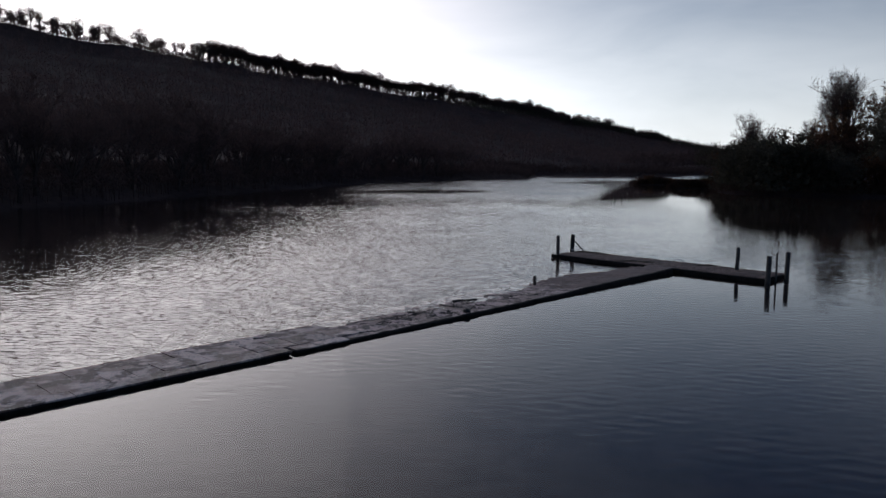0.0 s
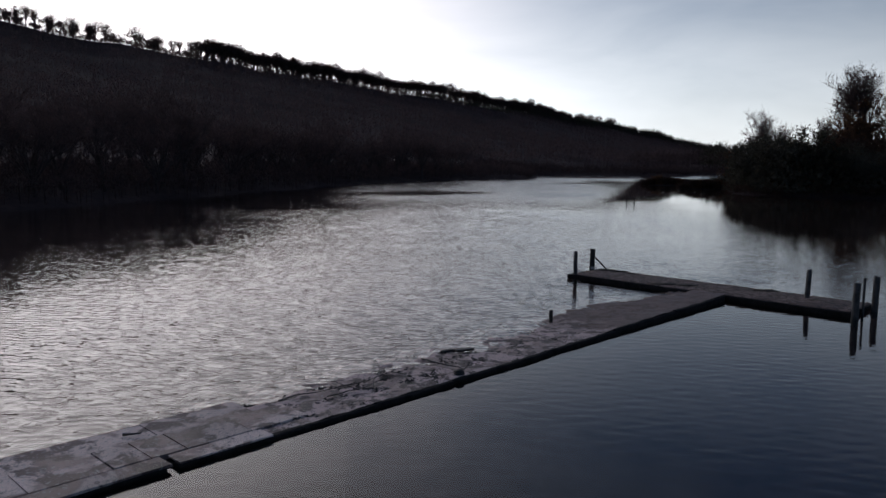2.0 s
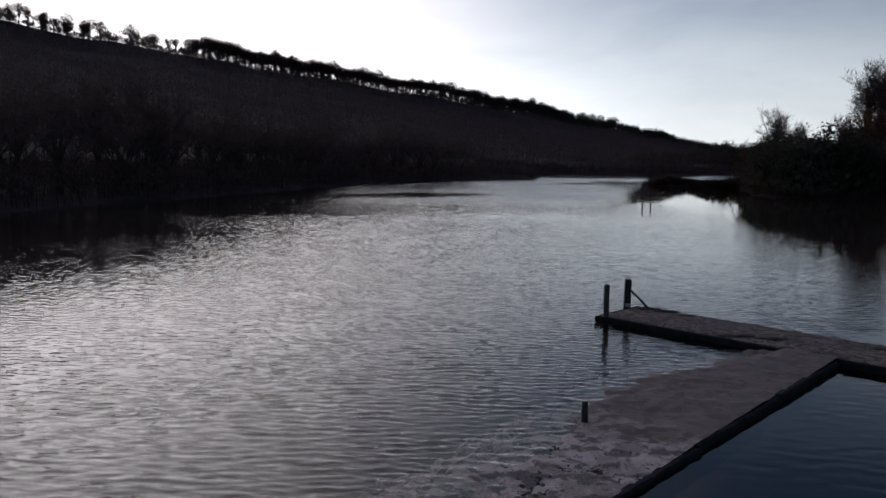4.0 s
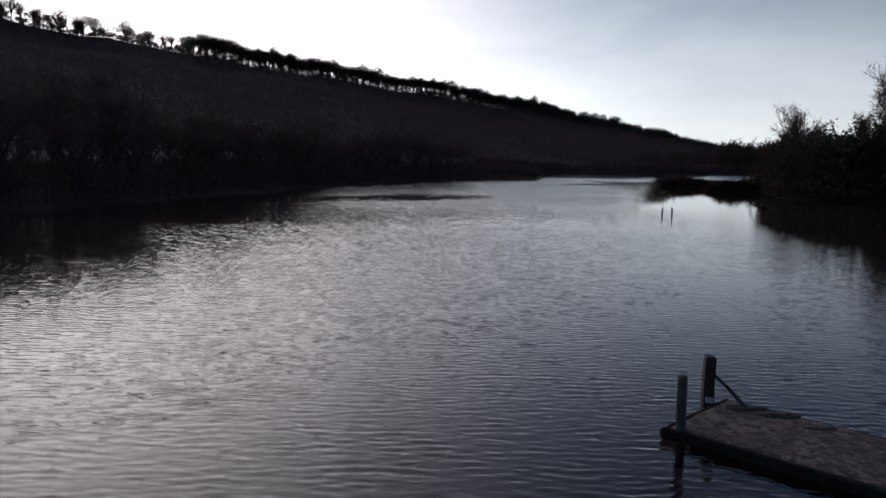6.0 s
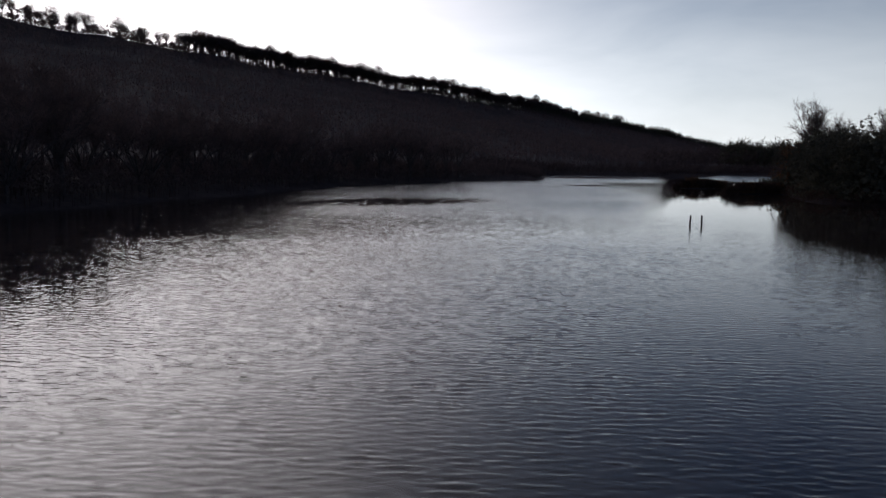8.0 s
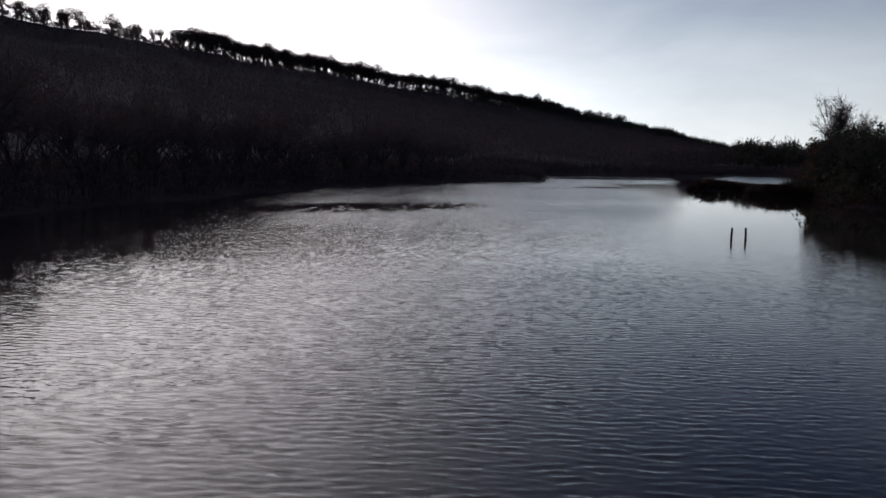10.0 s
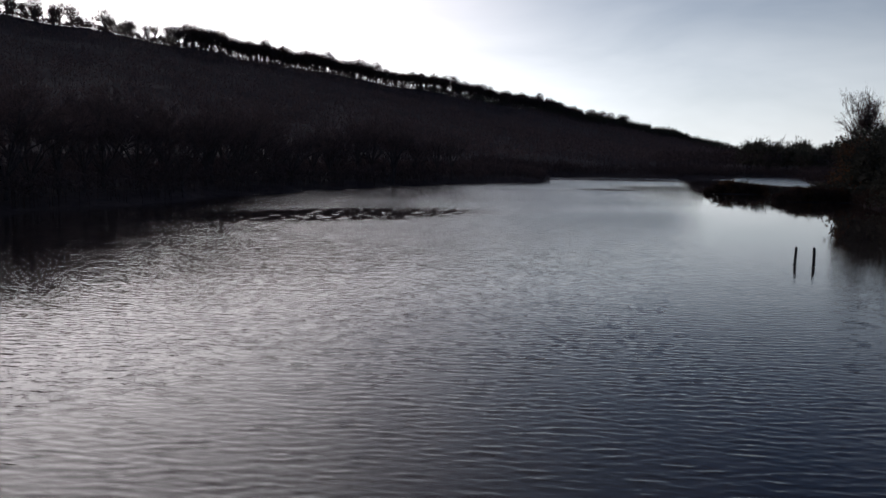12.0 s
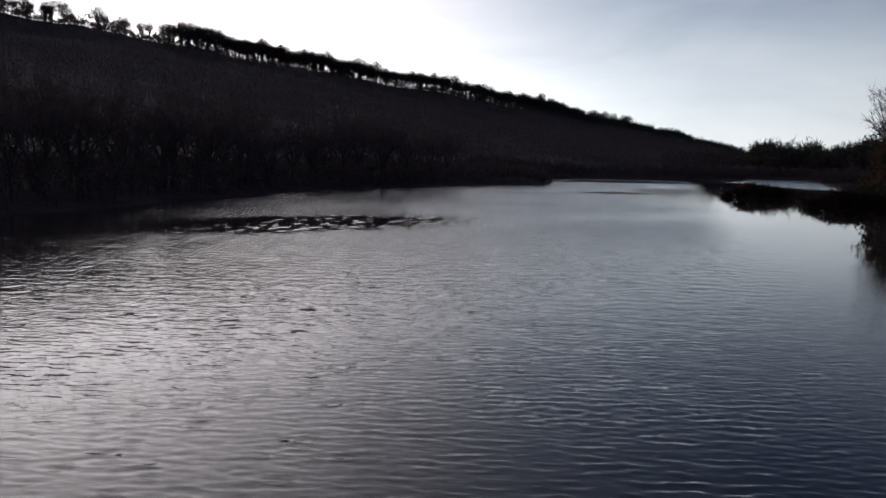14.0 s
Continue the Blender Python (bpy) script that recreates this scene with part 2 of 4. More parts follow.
# ---- building helpers ----
def mesh_of(name, verts, faces, mat, smooth=False):
    me = bpy.data.meshes.new(name)
    me.from_pydata([tuple(v) for v in verts], [], [tuple(f) for f in faces])
    me.materials.append(mat)
    if smooth:
        me.polygons.foreach_set("use_smooth", [True] * len(me.polygons))
    me.update()
    return me


def part(name, bm, mat, parent=None, label="", smooth=False):
    """Links a bmesh, or a ready mesh, as one mesh object under a thing."""
    if isinstance(bm, bmesh.types.BMesh):
        me = bpy.data.meshes.new(name)
        bm.to_mesh(me)
        bm.free()
        me.materials.append(mat)
        if smooth:
            me.polygons.foreach_set("use_smooth", [True] * len(me.polygons))
    else:
        me = bm
    ob = new(name, me)
    if isinstance(parent, list):
        parent.append(ob)
    else:
        ob.parent = parent
    if label:
        tagged(ob, label)
    return ob


def thing(name, label, category, m=None, group="", kind=""):
    ob = tagged(new(name), label, category, group, kind)
    if m is not None:
        ob.matrix_basis = m
    return ob


def rough_box(x0, x1, y0, y1, z0, z1, step=0.5, jitter=0.01, seed=0, bevel=0.015):
    """A box cut along its length, with edges knocked off and corners moved a little."""
    rng = random.Random(seed)
    bm = bmesh.new()
    n = max(1, round((x1 - x0) / step))
    rings = []
    for i in range(n + 1):
        x = x0 + (x1 - x0) * i / n
        jj = lambda: rng.uniform(-jitter, jitter)
        ring = [(y0 + jj(), z0 + jj()), (y1 + jj(), z0 + jj()), (y1 + jj(), z1 - bevel), (y1 - bevel + jj(), z1 + jj() * 0.4),
                (y0 + bevel + jj(), z1 + jj() * 0.4), (y0 + jj(), z1 - bevel)]
        rings.append([bm.verts.new((x + jj() * 0.5, y, z)) for y, z in ring])
    for a, b in zip(rings, rings[1:]):
        for k in range(6):
            bm.faces.new((a[k], a[(k + 1) % 6], b[(k + 1) % 6], b[k]))
    bm.faces.new(rings[0][::-1])
    bm.faces.new(rings[-1])
    bmesh.ops.recalc_face_normals(bm, faces=bm.faces)
    return bm


def tube(points, radii, sides=8, bm=None, cap=True, rng=None, wobble=0.0):
    """A bent, tapered round bar through the points."""
    bm = bm or bmesh.new()
    pts = [Vector(p) for p in points]
    rings = []
    for i, p in enumerate(pts):
        d = (pts[min(i + 1, len(pts) - 1)] - pts[max(i - 1, 0)]).normalized()
        a = d.orthogonal().normalized()
        b = d.cross(a)
        ring = []
        for k in range(sides):
            r = radii[i] * (1 + (rng.uniform(-wobble, wobble) if rng else 0))
            q = 2 * math.pi * k / sides
            ring.append(bm.verts.new(p + a * (r * math.cos(q)) + b * (r * math.sin(q))))
        if rings:
            # keep the rings from twisting against each other
            prev = rings[-1]
            best = min(range(sides), key=lambda s: sum((ring[(k + s) % sides].co - prev[k].co).length for k in range(sides)))
            ring = ring[best:] + ring[:best]
        rings.append(ring)
    for r0, r1 in zip(rings, rings[1:]):
        for k in range(sides):
            bm.faces.new((r0[k], r0[(k + 1) % sides], r1[(k + 1) % sides], r1[k]))
    if cap:
        bm.faces.new(rings[0][::-1])
        bm.faces.new(rings[-1])
    return bm


# ---- the lie of the land ----
LAKE = [(150, -500), (150, 40), (128, 112), (92, 143), (72, 150), (55, 153), (45, 157), (41.5, 163), (43, 173), (47, 188), (47, 202), (54, 216), (60, 228),
        (65, 244), (71, 264), (78, 285), (85, 308), (96, 340), (108, 392), (92, 400), (74, 352), (52, 338), (24, 341), (9, 334),
        (7, 300), (8, 266), (-10, 249), (-31, 205), (-38, 174), (-42, 148), (-46, 126), (-51, 100), (-54, 82), (-60, 30), (-62, -500)]
RIDGE = [(-1400, 330, 190), (-760, 470, 150), (-404, 585, 106.7), (-362, 600, 101), (-323, 615, 94.3), (-278, 662, 89.0), (-245, 720, 87.2),
         (-223, 775, 86.5), (-163, 860, 82.8), (-96, 890, 76), (-29, 930, 66.7), (72, 1060, 55.3), (126, 1140, 52.9), (210, 1200, 43),
         (288, 1240, 26.2), (357, 1300, 16.6), (520, 1400, 9), (1500, 1900, 8)]


FOOT = [(-62, -500), (-60, 30), (-54, 82), (-46, 126), (-38, 174), (-31, 205), (-10, 249), (8, 272), (22, 340), (75, 470), (165, 690), (285, 950), (400, 1200), (560, 1330), (1500, 1800)]


def nearest(px, py, line, closed=False):
    """For arrays of points: distance to a broken line, the height along it there, and the side."""
    line = np.array(line, float)
    ends = list(zip(line, np.roll(line, -1, 0))) if closed else list(zip(line[:-1], line[1:]))
    best = np.full(px.shape, 1e18)
    z, side = np.zeros(px.shape), np.zeros(px.shape)
    for a, b in ends:
        d = b - a
        t = np.clip(((px - a[0]) * d[0] + (py - a[1]) * d[1]) / (d[0] ** 2 + d[1] ** 2), 0, 1)
        q = (px - a[0] - t * d[0]) ** 2 + (py - a[1] - t * d[1]) ** 2
        near = q < best
        best = np.where(near, q, best)
        if line.shape[1] > 2:
            z = np.where(near, a[2] + t * d[2], z)
        side = np.where(near, d[0] * (py - a[1]) - d[1] * (px - a[0]), side)
    return np.sqrt(best), z, side


def in_lake(px, py):
    inside = np.zeros(px.shape, bool)
    for (x0, y0), (x1, y1) in zip(LAKE, LAKE[1:] + LAKE[:1]):
        cross = (y0 > py) != (y1 > py)
        with np.errstate(divide="ignore", invalid="ignore"):
            xi = (x1 - x0) * (py - y0) / (y1 - y0) + x0
        inside ^= cross & (px < xi)
    return inside


def lumps(px, py):
    """Soft unevenness of the ground, in -1 to 1."""
    return (np.sin(px * 0.061 + 1.3 * np.sin(py * 0.043)) + np.sin(py * 0.077 + 1.7 * np.sin(px * 0.035 + 2)) + np.sin((px + py) * 0.173) * 0.4) / 2.4


def smooth(a, lo, hi):
    t = np.clip((a - lo) / (hi - lo), 0, 1)
    return t * t * (3 - 2 * t)


def land(px, py):
    """Height of the ground."""
    px, py = np.asarray(px, float), np.asarray(py, float)
    wob = 1.6 * np.sin(px * 0.31 + py * 0.17) + 1.1 * np.sin(py * 0.53 - px * 0.23)
    shore, _, _ = nearest(px, py, LAKE, True)
    shore = np.where(in_lake(px, py), -shore, shore) + wob * 0.8
    away, top, side = nearest(px, py, RIDGE)
    climb, _, left = nearest(px, py, FOOT)
    climb = np.where(left > 0, climb, 0.0)
    f = climb / (climb + away + 1e-6)
    hill = top * np.clip(f, 0, 1) ** 1.35
    hill = np.where(side > 0, top - 0.10 * away, hill)
    hill = np.maximum(hill, 0.0)
    # the wooded rise behind the right-hand bank
    rise = 10.0 * smooth(px, 55, 105) * smooth(py, 150, 215) * (1 - smooth(py, 232, 285)) * smooth(shore, 2, 30)
    bank = np.where(shore > 0, 0.9 * smooth(shore, 0, 5) + 0.02 * np.minimum(shore, 120), np.maximum(shore * 0.25, -3.0))
    # low mud bars at the far end
    bar = 0.55 - ((px - 27) / 24) ** 2 * 0.5 - ((py - 300) / 3.0) ** 2 * 0.5
    z = bank + np.where(shore > 0, hill + rise, 0) + lumps(px, py) * np.where(shore > 4, np.minimum(shore * 0.02, 2.5), 0.0)
    bar = np.maximum(bar, 0.22 - ((px - 17 - 0.5 * (py - 222)) / 11) ** 2 * 0.4 - ((py - 221 + 0.2 * (px - 17)) / 2.6) ** 2 * 0.4)
    bar = np.maximum(bar, 0.2 - ((px - 38.0) / 7) ** 2 * 0.5 - ((py - 214) / 4.0) ** 2 * 0.5)
    bar = np.maximum(bar, 0.2 - ((px - 41.0) / 6.5) ** 2 * 0.5 - ((py - 189) / 4.0) ** 2 * 0.5)
    return np.where(shore < 0, np.maximum(z, bar), z)


def warped(lo, hi, mid, fine, n):
    """Grid lines that lie close together near mid and far apart towards the ends."""
    u = np.linspace(-1, 1, n)
    k = 5.0
    s = np.sinh(k * u) / np.sinh(k)
    return np.where(s < 0, mid + s * (mid - lo), mid + s * (hi - mid)) + u * 0


SHEET = {}


def surface(px, py):
    """Height of the built ground sheet at arrays of places."""
    xs, ys, z = SHEET["x"], SHEET["y"], SHEET["z"]
    px, py = np.asarray(px, float), np.asarray(py, float)
    i = np.clip(np.searchsorted(xs, px) - 1, 0, len(xs) - 2)
    j = np.clip(np.searchsorted(ys, py) - 1, 0, len(ys) - 2)
    u, v = (px - xs[i]) / (xs[i + 1] - xs[i]), (py - ys[j]) / (ys[j + 1] - ys[j])
    return (z[j, i] * (1 - u) + z[j, i + 1] * u) * (1 - v) + (z[j + 1, i] * (1 - u) + z[j + 1, i + 1] * u) * v


def build_ground():
    xs, ys = warped(-4500, 4500, 10, 4, 281), warped(-3000, 4800, 215, 4, 301)
    gx, gy = np.meshgrid(xs, ys)
    gz = land(gx, gy)
    SHEET.update(x=xs, y=ys, z=gz)
    verts = np.stack([gx.ravel(), gy.ravel(), gz.ravel()], 1)
    w = len(xs)
    i = np.arange(len(ys) - 1)[:, None] * w + np.arange(w - 1)[None, :]
    i = i.ravel()
    faces = np.stack([i, i + 1, i + w + 1, i + w], 1)
    ob = new("ground", mesh_of("ground", verts.tolist(), faces.tolist(), GROUND, True))
    tagged(ob, "dark wooded valley floor and hillside sloping to the lake", "ground", kind="structure")


FINE = (-54.0, 40.0, 19.0, 172.0)   # the stretch of lake whose waves are built: x from, to, y from, to


def wind_over(x, y):
    """How strongly the wind ruffles the water, at arrays of places."""
    lee = smooth(x * 0.7815 - y * 0.6239 + 23.6, -2.0, -0.2) * (1 - smooth(y, 46, 62))
    calm = smooth(x - 0.2 * y, -17, -10) * smooth(y, 104, 136)
    bank = smooth(x, 13, 26) * smooth(y, 45, 80)
    shelter = smooth(-x - 0.25 * np.maximum(y - 95, 0), 9, 23) * smooth(y, 22, 40)
    sheet = smooth(x - 0.06 * y, -6, 6) * smooth(y, 50, 64) * (1 - smooth(y, 160, 185))
    patchy = 1 + 0.28 * np.sin(x * 0.11 + 1.2 * np.sin(y * 0.07)) * np.sin(y * 0.13 + np.sin(x * 0.09) + 1)
    patchy = patchy + 0.15 * np.sin(x * 0.43 + 1.7 * np.sin(y * 0.21)) * np.sin(y * 0.37 + 1.5 * np.sin(x * 0.27))
    w = patchy * (1 - 0.93 * lee) * (1 - 0.85 * calm) * (1 - 0.8 * bank) * (1 - (0.68 - 0.25 * smooth(y, 62, 92)) * shelter) * (1 - 0.5 * sheet)
    w = w * (1 + 0.3 * smooth(y, 85, 115) * (1 - calm)) * (1 + 0.65 * smooth(-x, -4, 8) * (1 - smooth(y, 44, 75)) * (1 - shelter))
    x0, x1, y0, y1 = FINE
    rim = np.minimum(np.minimum(x - x0, x1 - x), np.minimum(y - y0, y1 - y))
    return w * smooth(rim, 0.0, 5.0)


def build_water():
    x0, x1, y0, y1 = FINE
    xs = np.concatenate([np.arange(x0, -33, 0.5), np.arange(-33, 20, 0.19), np.arange(20, x1, 0.5), [x1]])
    far = np.cumsum(np.linspace(0.06, 0.26, 420))
    ys = np.concatenate([np.arange(y0, 100, 0.05), 100 + far * (y1 - 100) / far[-1]])
    gx, gy = np.meshgrid(xs, ys)
    r = np.random.RandomState(21)
    still = np.zeros(gx.shape)
    wind, lap, chop = [(still.copy(), still.copy(), still.copy()) for _ in range(3)]
    # short-crested wind waves, and the smaller, slower ones that reach into the lee; crests drawn together
    for count, shortest, longest, main, total, spread, (up, across, ahead) in ((96, 0.16, 0.75, 0.26, WAVES, 0.6, wind), (44, 0.2, 1.0, 0.36, 0.027, 1.0, lap), (40, 0.35, 1.6, 0.8, 0.06, 0.5, chop)):
        for i in range(count):
            length = shortest * (longest / shortest) ** ((i + r.rand()) / count)
            peak = math.exp(-(math.log(length / main) / 0.5) ** 2)
            turn = r.normal(0.1, spread)
            k = 2 * math.pi / length
            a = total * 1.35 * peak / math.sqrt(count / 2) / k
            phase = k * (math.sin(turn) * gx + math.cos(turn) * gy) + r.uniform(0, 6.28)
            up += a * np.sin(phase)
            pull = a * 2.2 * np.cos(phase)
            across += pull * math.sin(turn)
            ahead += pull * math.cos(turn)
    # a ragged patch of dark water before the wooded shore, thinning out towards the open lake
    ragged = np.sin(gx * 0.5 + 2 * np.sin(gy * 0.3)) * np.sin(gy * 0.45) + 0.8 * np.sin(gx * 1.7 + 1.5 * np.sin(gy * 1.1)) * np.sin(gy * 1.3 + gx * 0.3)
    gust = 1 - smooth(np.hypot((gx + 16) / 14, (gy - 147 - 0.5 * (gx + 16)) / 10) + 0.2 * ragged, 0.6, 1.2)
    # short groups of waves with smoother water between them
    group = np.sin(gx * 1.3 + 2.1 * np.sin(gy * 0.5)) * np.sin(gy * 1.1 + 1.9 * np.sin(gx * 0.6)) + 0.7 * np.sin(gx * 0.5 - gy * 0.7 + np.sin(gx * 0.37)) * np.sin(gy * 0.4 + 1.4 * np.sin(gx * 0.3))
    lee = smooth(gx * 0.7815 - gy * 0.6239 + 23.6, -0.6, 1.2) * (1 - smooth(gy, 46, 62))
    slick = gust * smooth(np.sin(gy * 1.3 + 1.6 * np.sin(gx * 0.8) + 0.5 * gx) + 0.9 * np.sin(gx * 1.1 + 2.2 * np.sin(gy * 0.9)), -1.2, 0.3)
    force = wind_over(gx, gy) * (1 + 0.16 * group) * (1 - 0.35 * slick)
    broad = (gust * 1.25 + 0.9 * smooth(gy, 100, 132) * (1 - gust) * (1 - smooth(gx - 0.2 * gy, -17, -10))) * smooth(y1 - gy, 0, 6) * smooth(gx - x0, 0, 5)
    gz = wind[0] * force + lap[0] * lee + chop[0] * broad
    px = gx + wind[1] * force + lap[1] * lee
    py = gy + wind[2] * force + lap[2] * lee + 3.0 * gz   # the wind leans the crests over
    verts = np.stack([px.ravel(), py.ravel(), gz.ravel()], 1).tolist()
    w = len(xs)
    i = (np.arange(len(ys) - 1)[:, None] * w + np.arange(w - 1)[None, :]).ravel()
    faces = np.stack([i, i + 1, i + w + 1, i + w], 1).tolist()
    base = len(verts)
    X, Y = (-400, x0, x1, 400), (-700, y0, y1, 460)
    verts += [(a, b, 0.0) for b in Y for a in X]
    faces += [(base + r4 * 4 + c, base + r4 * 4 + c + 1, base + r4 * 4 + c + 5, base + r4 * 4 + c + 4) for r4 in range(3) for c in range(3) if (r4, c) != (1, 1)]
    ob = new("water", mesh_of("water", verts, faces, WATER, True))
    ob.visible_shadow = False
    tagged(ob, "grey rippled lake water reflecting a pale sky", "water", kind="structure")


build_ground()
build_water()


# ---- trees ----
class Growth:
    """Collects branches as thin prisms and twigs as slivers."""

    def __init__(self, seed):
        self.rng = random.Random(seed)
        self.wood, self.wood_f, self.fine, self.fine_f = [], [], [], []

    def limb(self, p, q, r0, r1, sides=4):
        d = (q - p).normalized()
        a = d.orthogonal().normalized()
        b = d.cross(a)
        base = len(self.wood)
        for c, r in ((p, r0), (q, r1)):
            for k in range(sides):
                t = 2 * math.pi * k / sides
                self.wood.append(c + a * (r * math.cos(t)) + b * (r * math.sin(t)))
        for k in range(sides):
            k2 = (k + 1) % sides
            self.wood_f.append((base + k, base + k2, base + sides + k2, base + sides + k))

    def sliver(self, p, d, length, width):
        side = d.cross(Vector((self.rng.gauss(0, 1), self.rng.gauss(0, 1), self.rng.gauss(0, 1)))).normalized() * width
        base = len(self.fine)
        self.fine += [p - side, p + side, p + d * length]
        self.fine_f.append((base, base + 1, base + 2))

    def leaf(self, p, size):
        g = self.rng.gauss
        a = Vector((g(0, 1), g(0, 1), g(0, 1))).normalized()
        b = a.orthogonal().normalized()
        base = len(self.fine)
        self.fine += [p - b * size * 0.5, p + a * size * 0.6, p + b * size * 0.5, p - a * size * 0.6]
        self.fine_f.append((base, base + 1, base + 2, base + 3))

    def turn(self, d, spread, lift=0.0):
        g = self.rng.gauss
        v = d + Vector((g(0, spread), g(0, spread), g(0, spread) * 0.7 + lift))
        return v.normalized()


def grow_tree(seed, height, clear, reach, limbs, subs, twigs, tips, lift, tip_len, tip_wide, lean=0.0, dense=0, leaf=0.0, fill=0):
    """A bare broad-leaved tree: trunk, forking limbs, branches and a haze of twigs; dense adds leaf clumps."""
    g = Growth(seed)
    rng = g.rng
    top = Vector((lean * height * 0.15, 0, height * clear))
    r = height * 0.02
    mid = top * 0.5 + Vector((rng.uniform(-0.2, 0.2), rng.uniform(-0.2, 0.2), 0))
    g.limb(Vector((0, 0, -0.6)), mid, r * 1.35, r, 6)
    g.limb(mid, top, r, r * 0.8, 6)
    crown = height * (1 - clear)
    for i in range(limbs):
        a = 2 * math.pi * (i + rng.random() * 0.7) / limbs
        out = reach * rng.uniform(0.55, 1.0)
        if i % 3 == 0:
            out *= 0.35
        d = Vector((math.cos(a) * out, math.sin(a) * out, rng.uniform(0.55, 1.0) * lift)).normalized()
        base = top * rng.uniform(0.75, 1.0)
        length = crown * rng.uniform(0.5, 0.75)
        k1 = base + d * length * 0.5 + Vector((lean * 0.4, 0, crown * 0.08))
        k2 = k1 + g.turn(d, 0.25, 0.15) * length * 0.5
        g.limb(base, k1, r * 0.55, r * 0.36, 4)
        g.limb(k1, k2, r * 0.36, r * 0.16, 3)
        for j in range(subs):
            t = (j + rng.random()) / subs
            s = base.lerp(k1, t * 2) if t < 0.5 else k1.lerp(k2, t * 2 - 1)
            if t < 0.25:
                continue
            e = s + g.turn(d, 0.55, 0.25 * lift) * crown * rng.uniform(0.2, 0.38)
            g.limb(s, e, r * 0.17, r * 0.07, 3)
            for _ in range(twigs):
                u = rng.uniform(0.25, 1.0)
                q = s.lerp(e, u)
                dd = g.turn((e - s).normalized(), 0.6, 0.2 * lift)
                w = q + dd * crown * rng.uniform(0.08, 0.17)
                g.sliver(q, dd, (w - q).length, r * 0.05)
                for _ in range(tips):
                    b = q.lerp(w, rng.uniform(0.2, 1.0))
                    g.sliver(b, g.turn(dd, 0.7, 0.15 * lift), tip_len * rng.uniform(0.6, 1.3), tip_wide)
                for _ in range(dense):
                    b = q.lerp(w, rng.random()) + Vector((rng.gauss(0, 0.3), rng.gauss(0, 0.3), rng.gauss(0, 0.25)))
                    g.leaf(b, leaf * rng.uniform(0.6, 1.4))
    # the thick, dark inside of a bush
    for _ in range(190 if fill else 0):
        a, u, z = rng.uniform(0, 6.283), rng.random() ** 0.5 * 0.8, rng.random()
        q = Vector((math.cos(a) * u, math.sin(a) * u, 0)) * height * 0.55 * reach * math.sqrt(max(0.05, 1 - z * z * 0.85))
        q.z = z * height * 0.68 + 0.2
        g.leaf(q, rng.uniform(0.7, 1.2))
    # foliage down to the ground
    wide = height * 0.62 * reach
    while fill > 0:
        a, u = rng.uniform(0, 6.283), rng.random() ** 0.4
        z = rng.random() ** 1.4
        q = Vector((math.cos(a) * u, math.sin(a) * u, 0)) * wide * math.sqrt(max(0.05, 1 - z * z * 0.9))
        q.z = z * height * 0.75 + 0.1
        if noise.noise(q * 0.8 + Vector((seed, 0, 0))) > -0.15:
            g.leaf(q, leaf * rng.uniform(0.6, 1.5))
            fill -= 1
    return g


def dome_tree(seed, height, base, wide, slivers, tip_len, tip_wide, lean=0.0, stems=1):
    """A tree with a forking trunk and a rounded crown of fine bare twigs, uneven at its edge."""
    g = Growth(seed)
    rng = g.rng
    r = height * 0.026
    fork = Vector((lean * 0.6, 0, height * base))
    mid = Vector((lean, 0, height * (base * 0.5 + 0.49)))
    size = Vector((wide, wide, height * 0.98 - mid.z))
    lobes = [Vector((rng.gauss(0, 1), rng.gauss(0, 1), rng.gauss(0.2, 0.8))).normalized() for _ in range(9)]

    def inside():
        u = Vector((rng.gauss(0, 1), rng.gauss(0, 1), rng.gauss(0.15, 0.9))).normalized()
        edge = 0.72 + 0.28 * max(u.dot(v) for v in lobes) ** 3
        return u, edge

    forks = []
    for i in range(stems):
        foot = Vector((rng.gauss(0, 0.5) * (stems > 1), rng.gauss(0, 0.5) * (stems > 1), -1.2))
        f = fork + Vector((rng.gauss(0, 0.25), rng.gauss(0, 0.25), 0)) * wide * 0.5 * (stems > 1)
        bend = foot.lerp(f, 0.5) + Vector((rng.gauss(0, 0.2), rng.gauss(0, 0.2), 0))
        k = 1.0 if stems == 1 else 0.75
        g.limb(foot, bend, r * 1.5 * k, r * k, 6)
        g.limb(bend, f, r * k, r * 0.8 * k, 6)
        forks.append(f)
    for i in range(16):
        u, edge = inside()
        tip = mid + Vector((u.x * size.x, u.y * size.y, abs(u.z) * size.z)) * edge * rng.uniform(0.7, 0.95)
        start = rng.choice(forks) * rng.uniform(0.7, 1.0)
        bend = start.lerp(tip, 0.5) + Vector((0, 0, height * 0.05))
        g.limb(start, bend, r * 0.5, r * 0.32, 4)
        g.limb(bend, tip, r * 0.32, r * 0.1, 3)
        for _ in range(6):
            a = bend.lerp(tip, rng.uniform(-0.4, 0.9))
            u2, e2 = inside()
            b = mid + Vector((u2.x * size.x, u2.y * size.y, u2.z * size.z)) * e2 * rng.uniform(0.6, 1.0)
            g.limb(a, a.lerp(b, min(1.0, height * 0.22 / max(0.1, (b - a).length))), r * 0.14, r * 0.05, 3)
    for _ in range(slivers):
        u, edge = inside()
        k = rng.random() ** 0.45 * edge
        p = mid + Vector((u.x * size.x, u.y * size.y, u.z * size.z)) * k
        if u.z < -0.5 and rng.random() < 0.7:
            continue
        g.sliver(p, g.turn(u, 0.55, 0.35), tip_len * rng.uniform(0.6, 1.3), tip_wide)
    return g


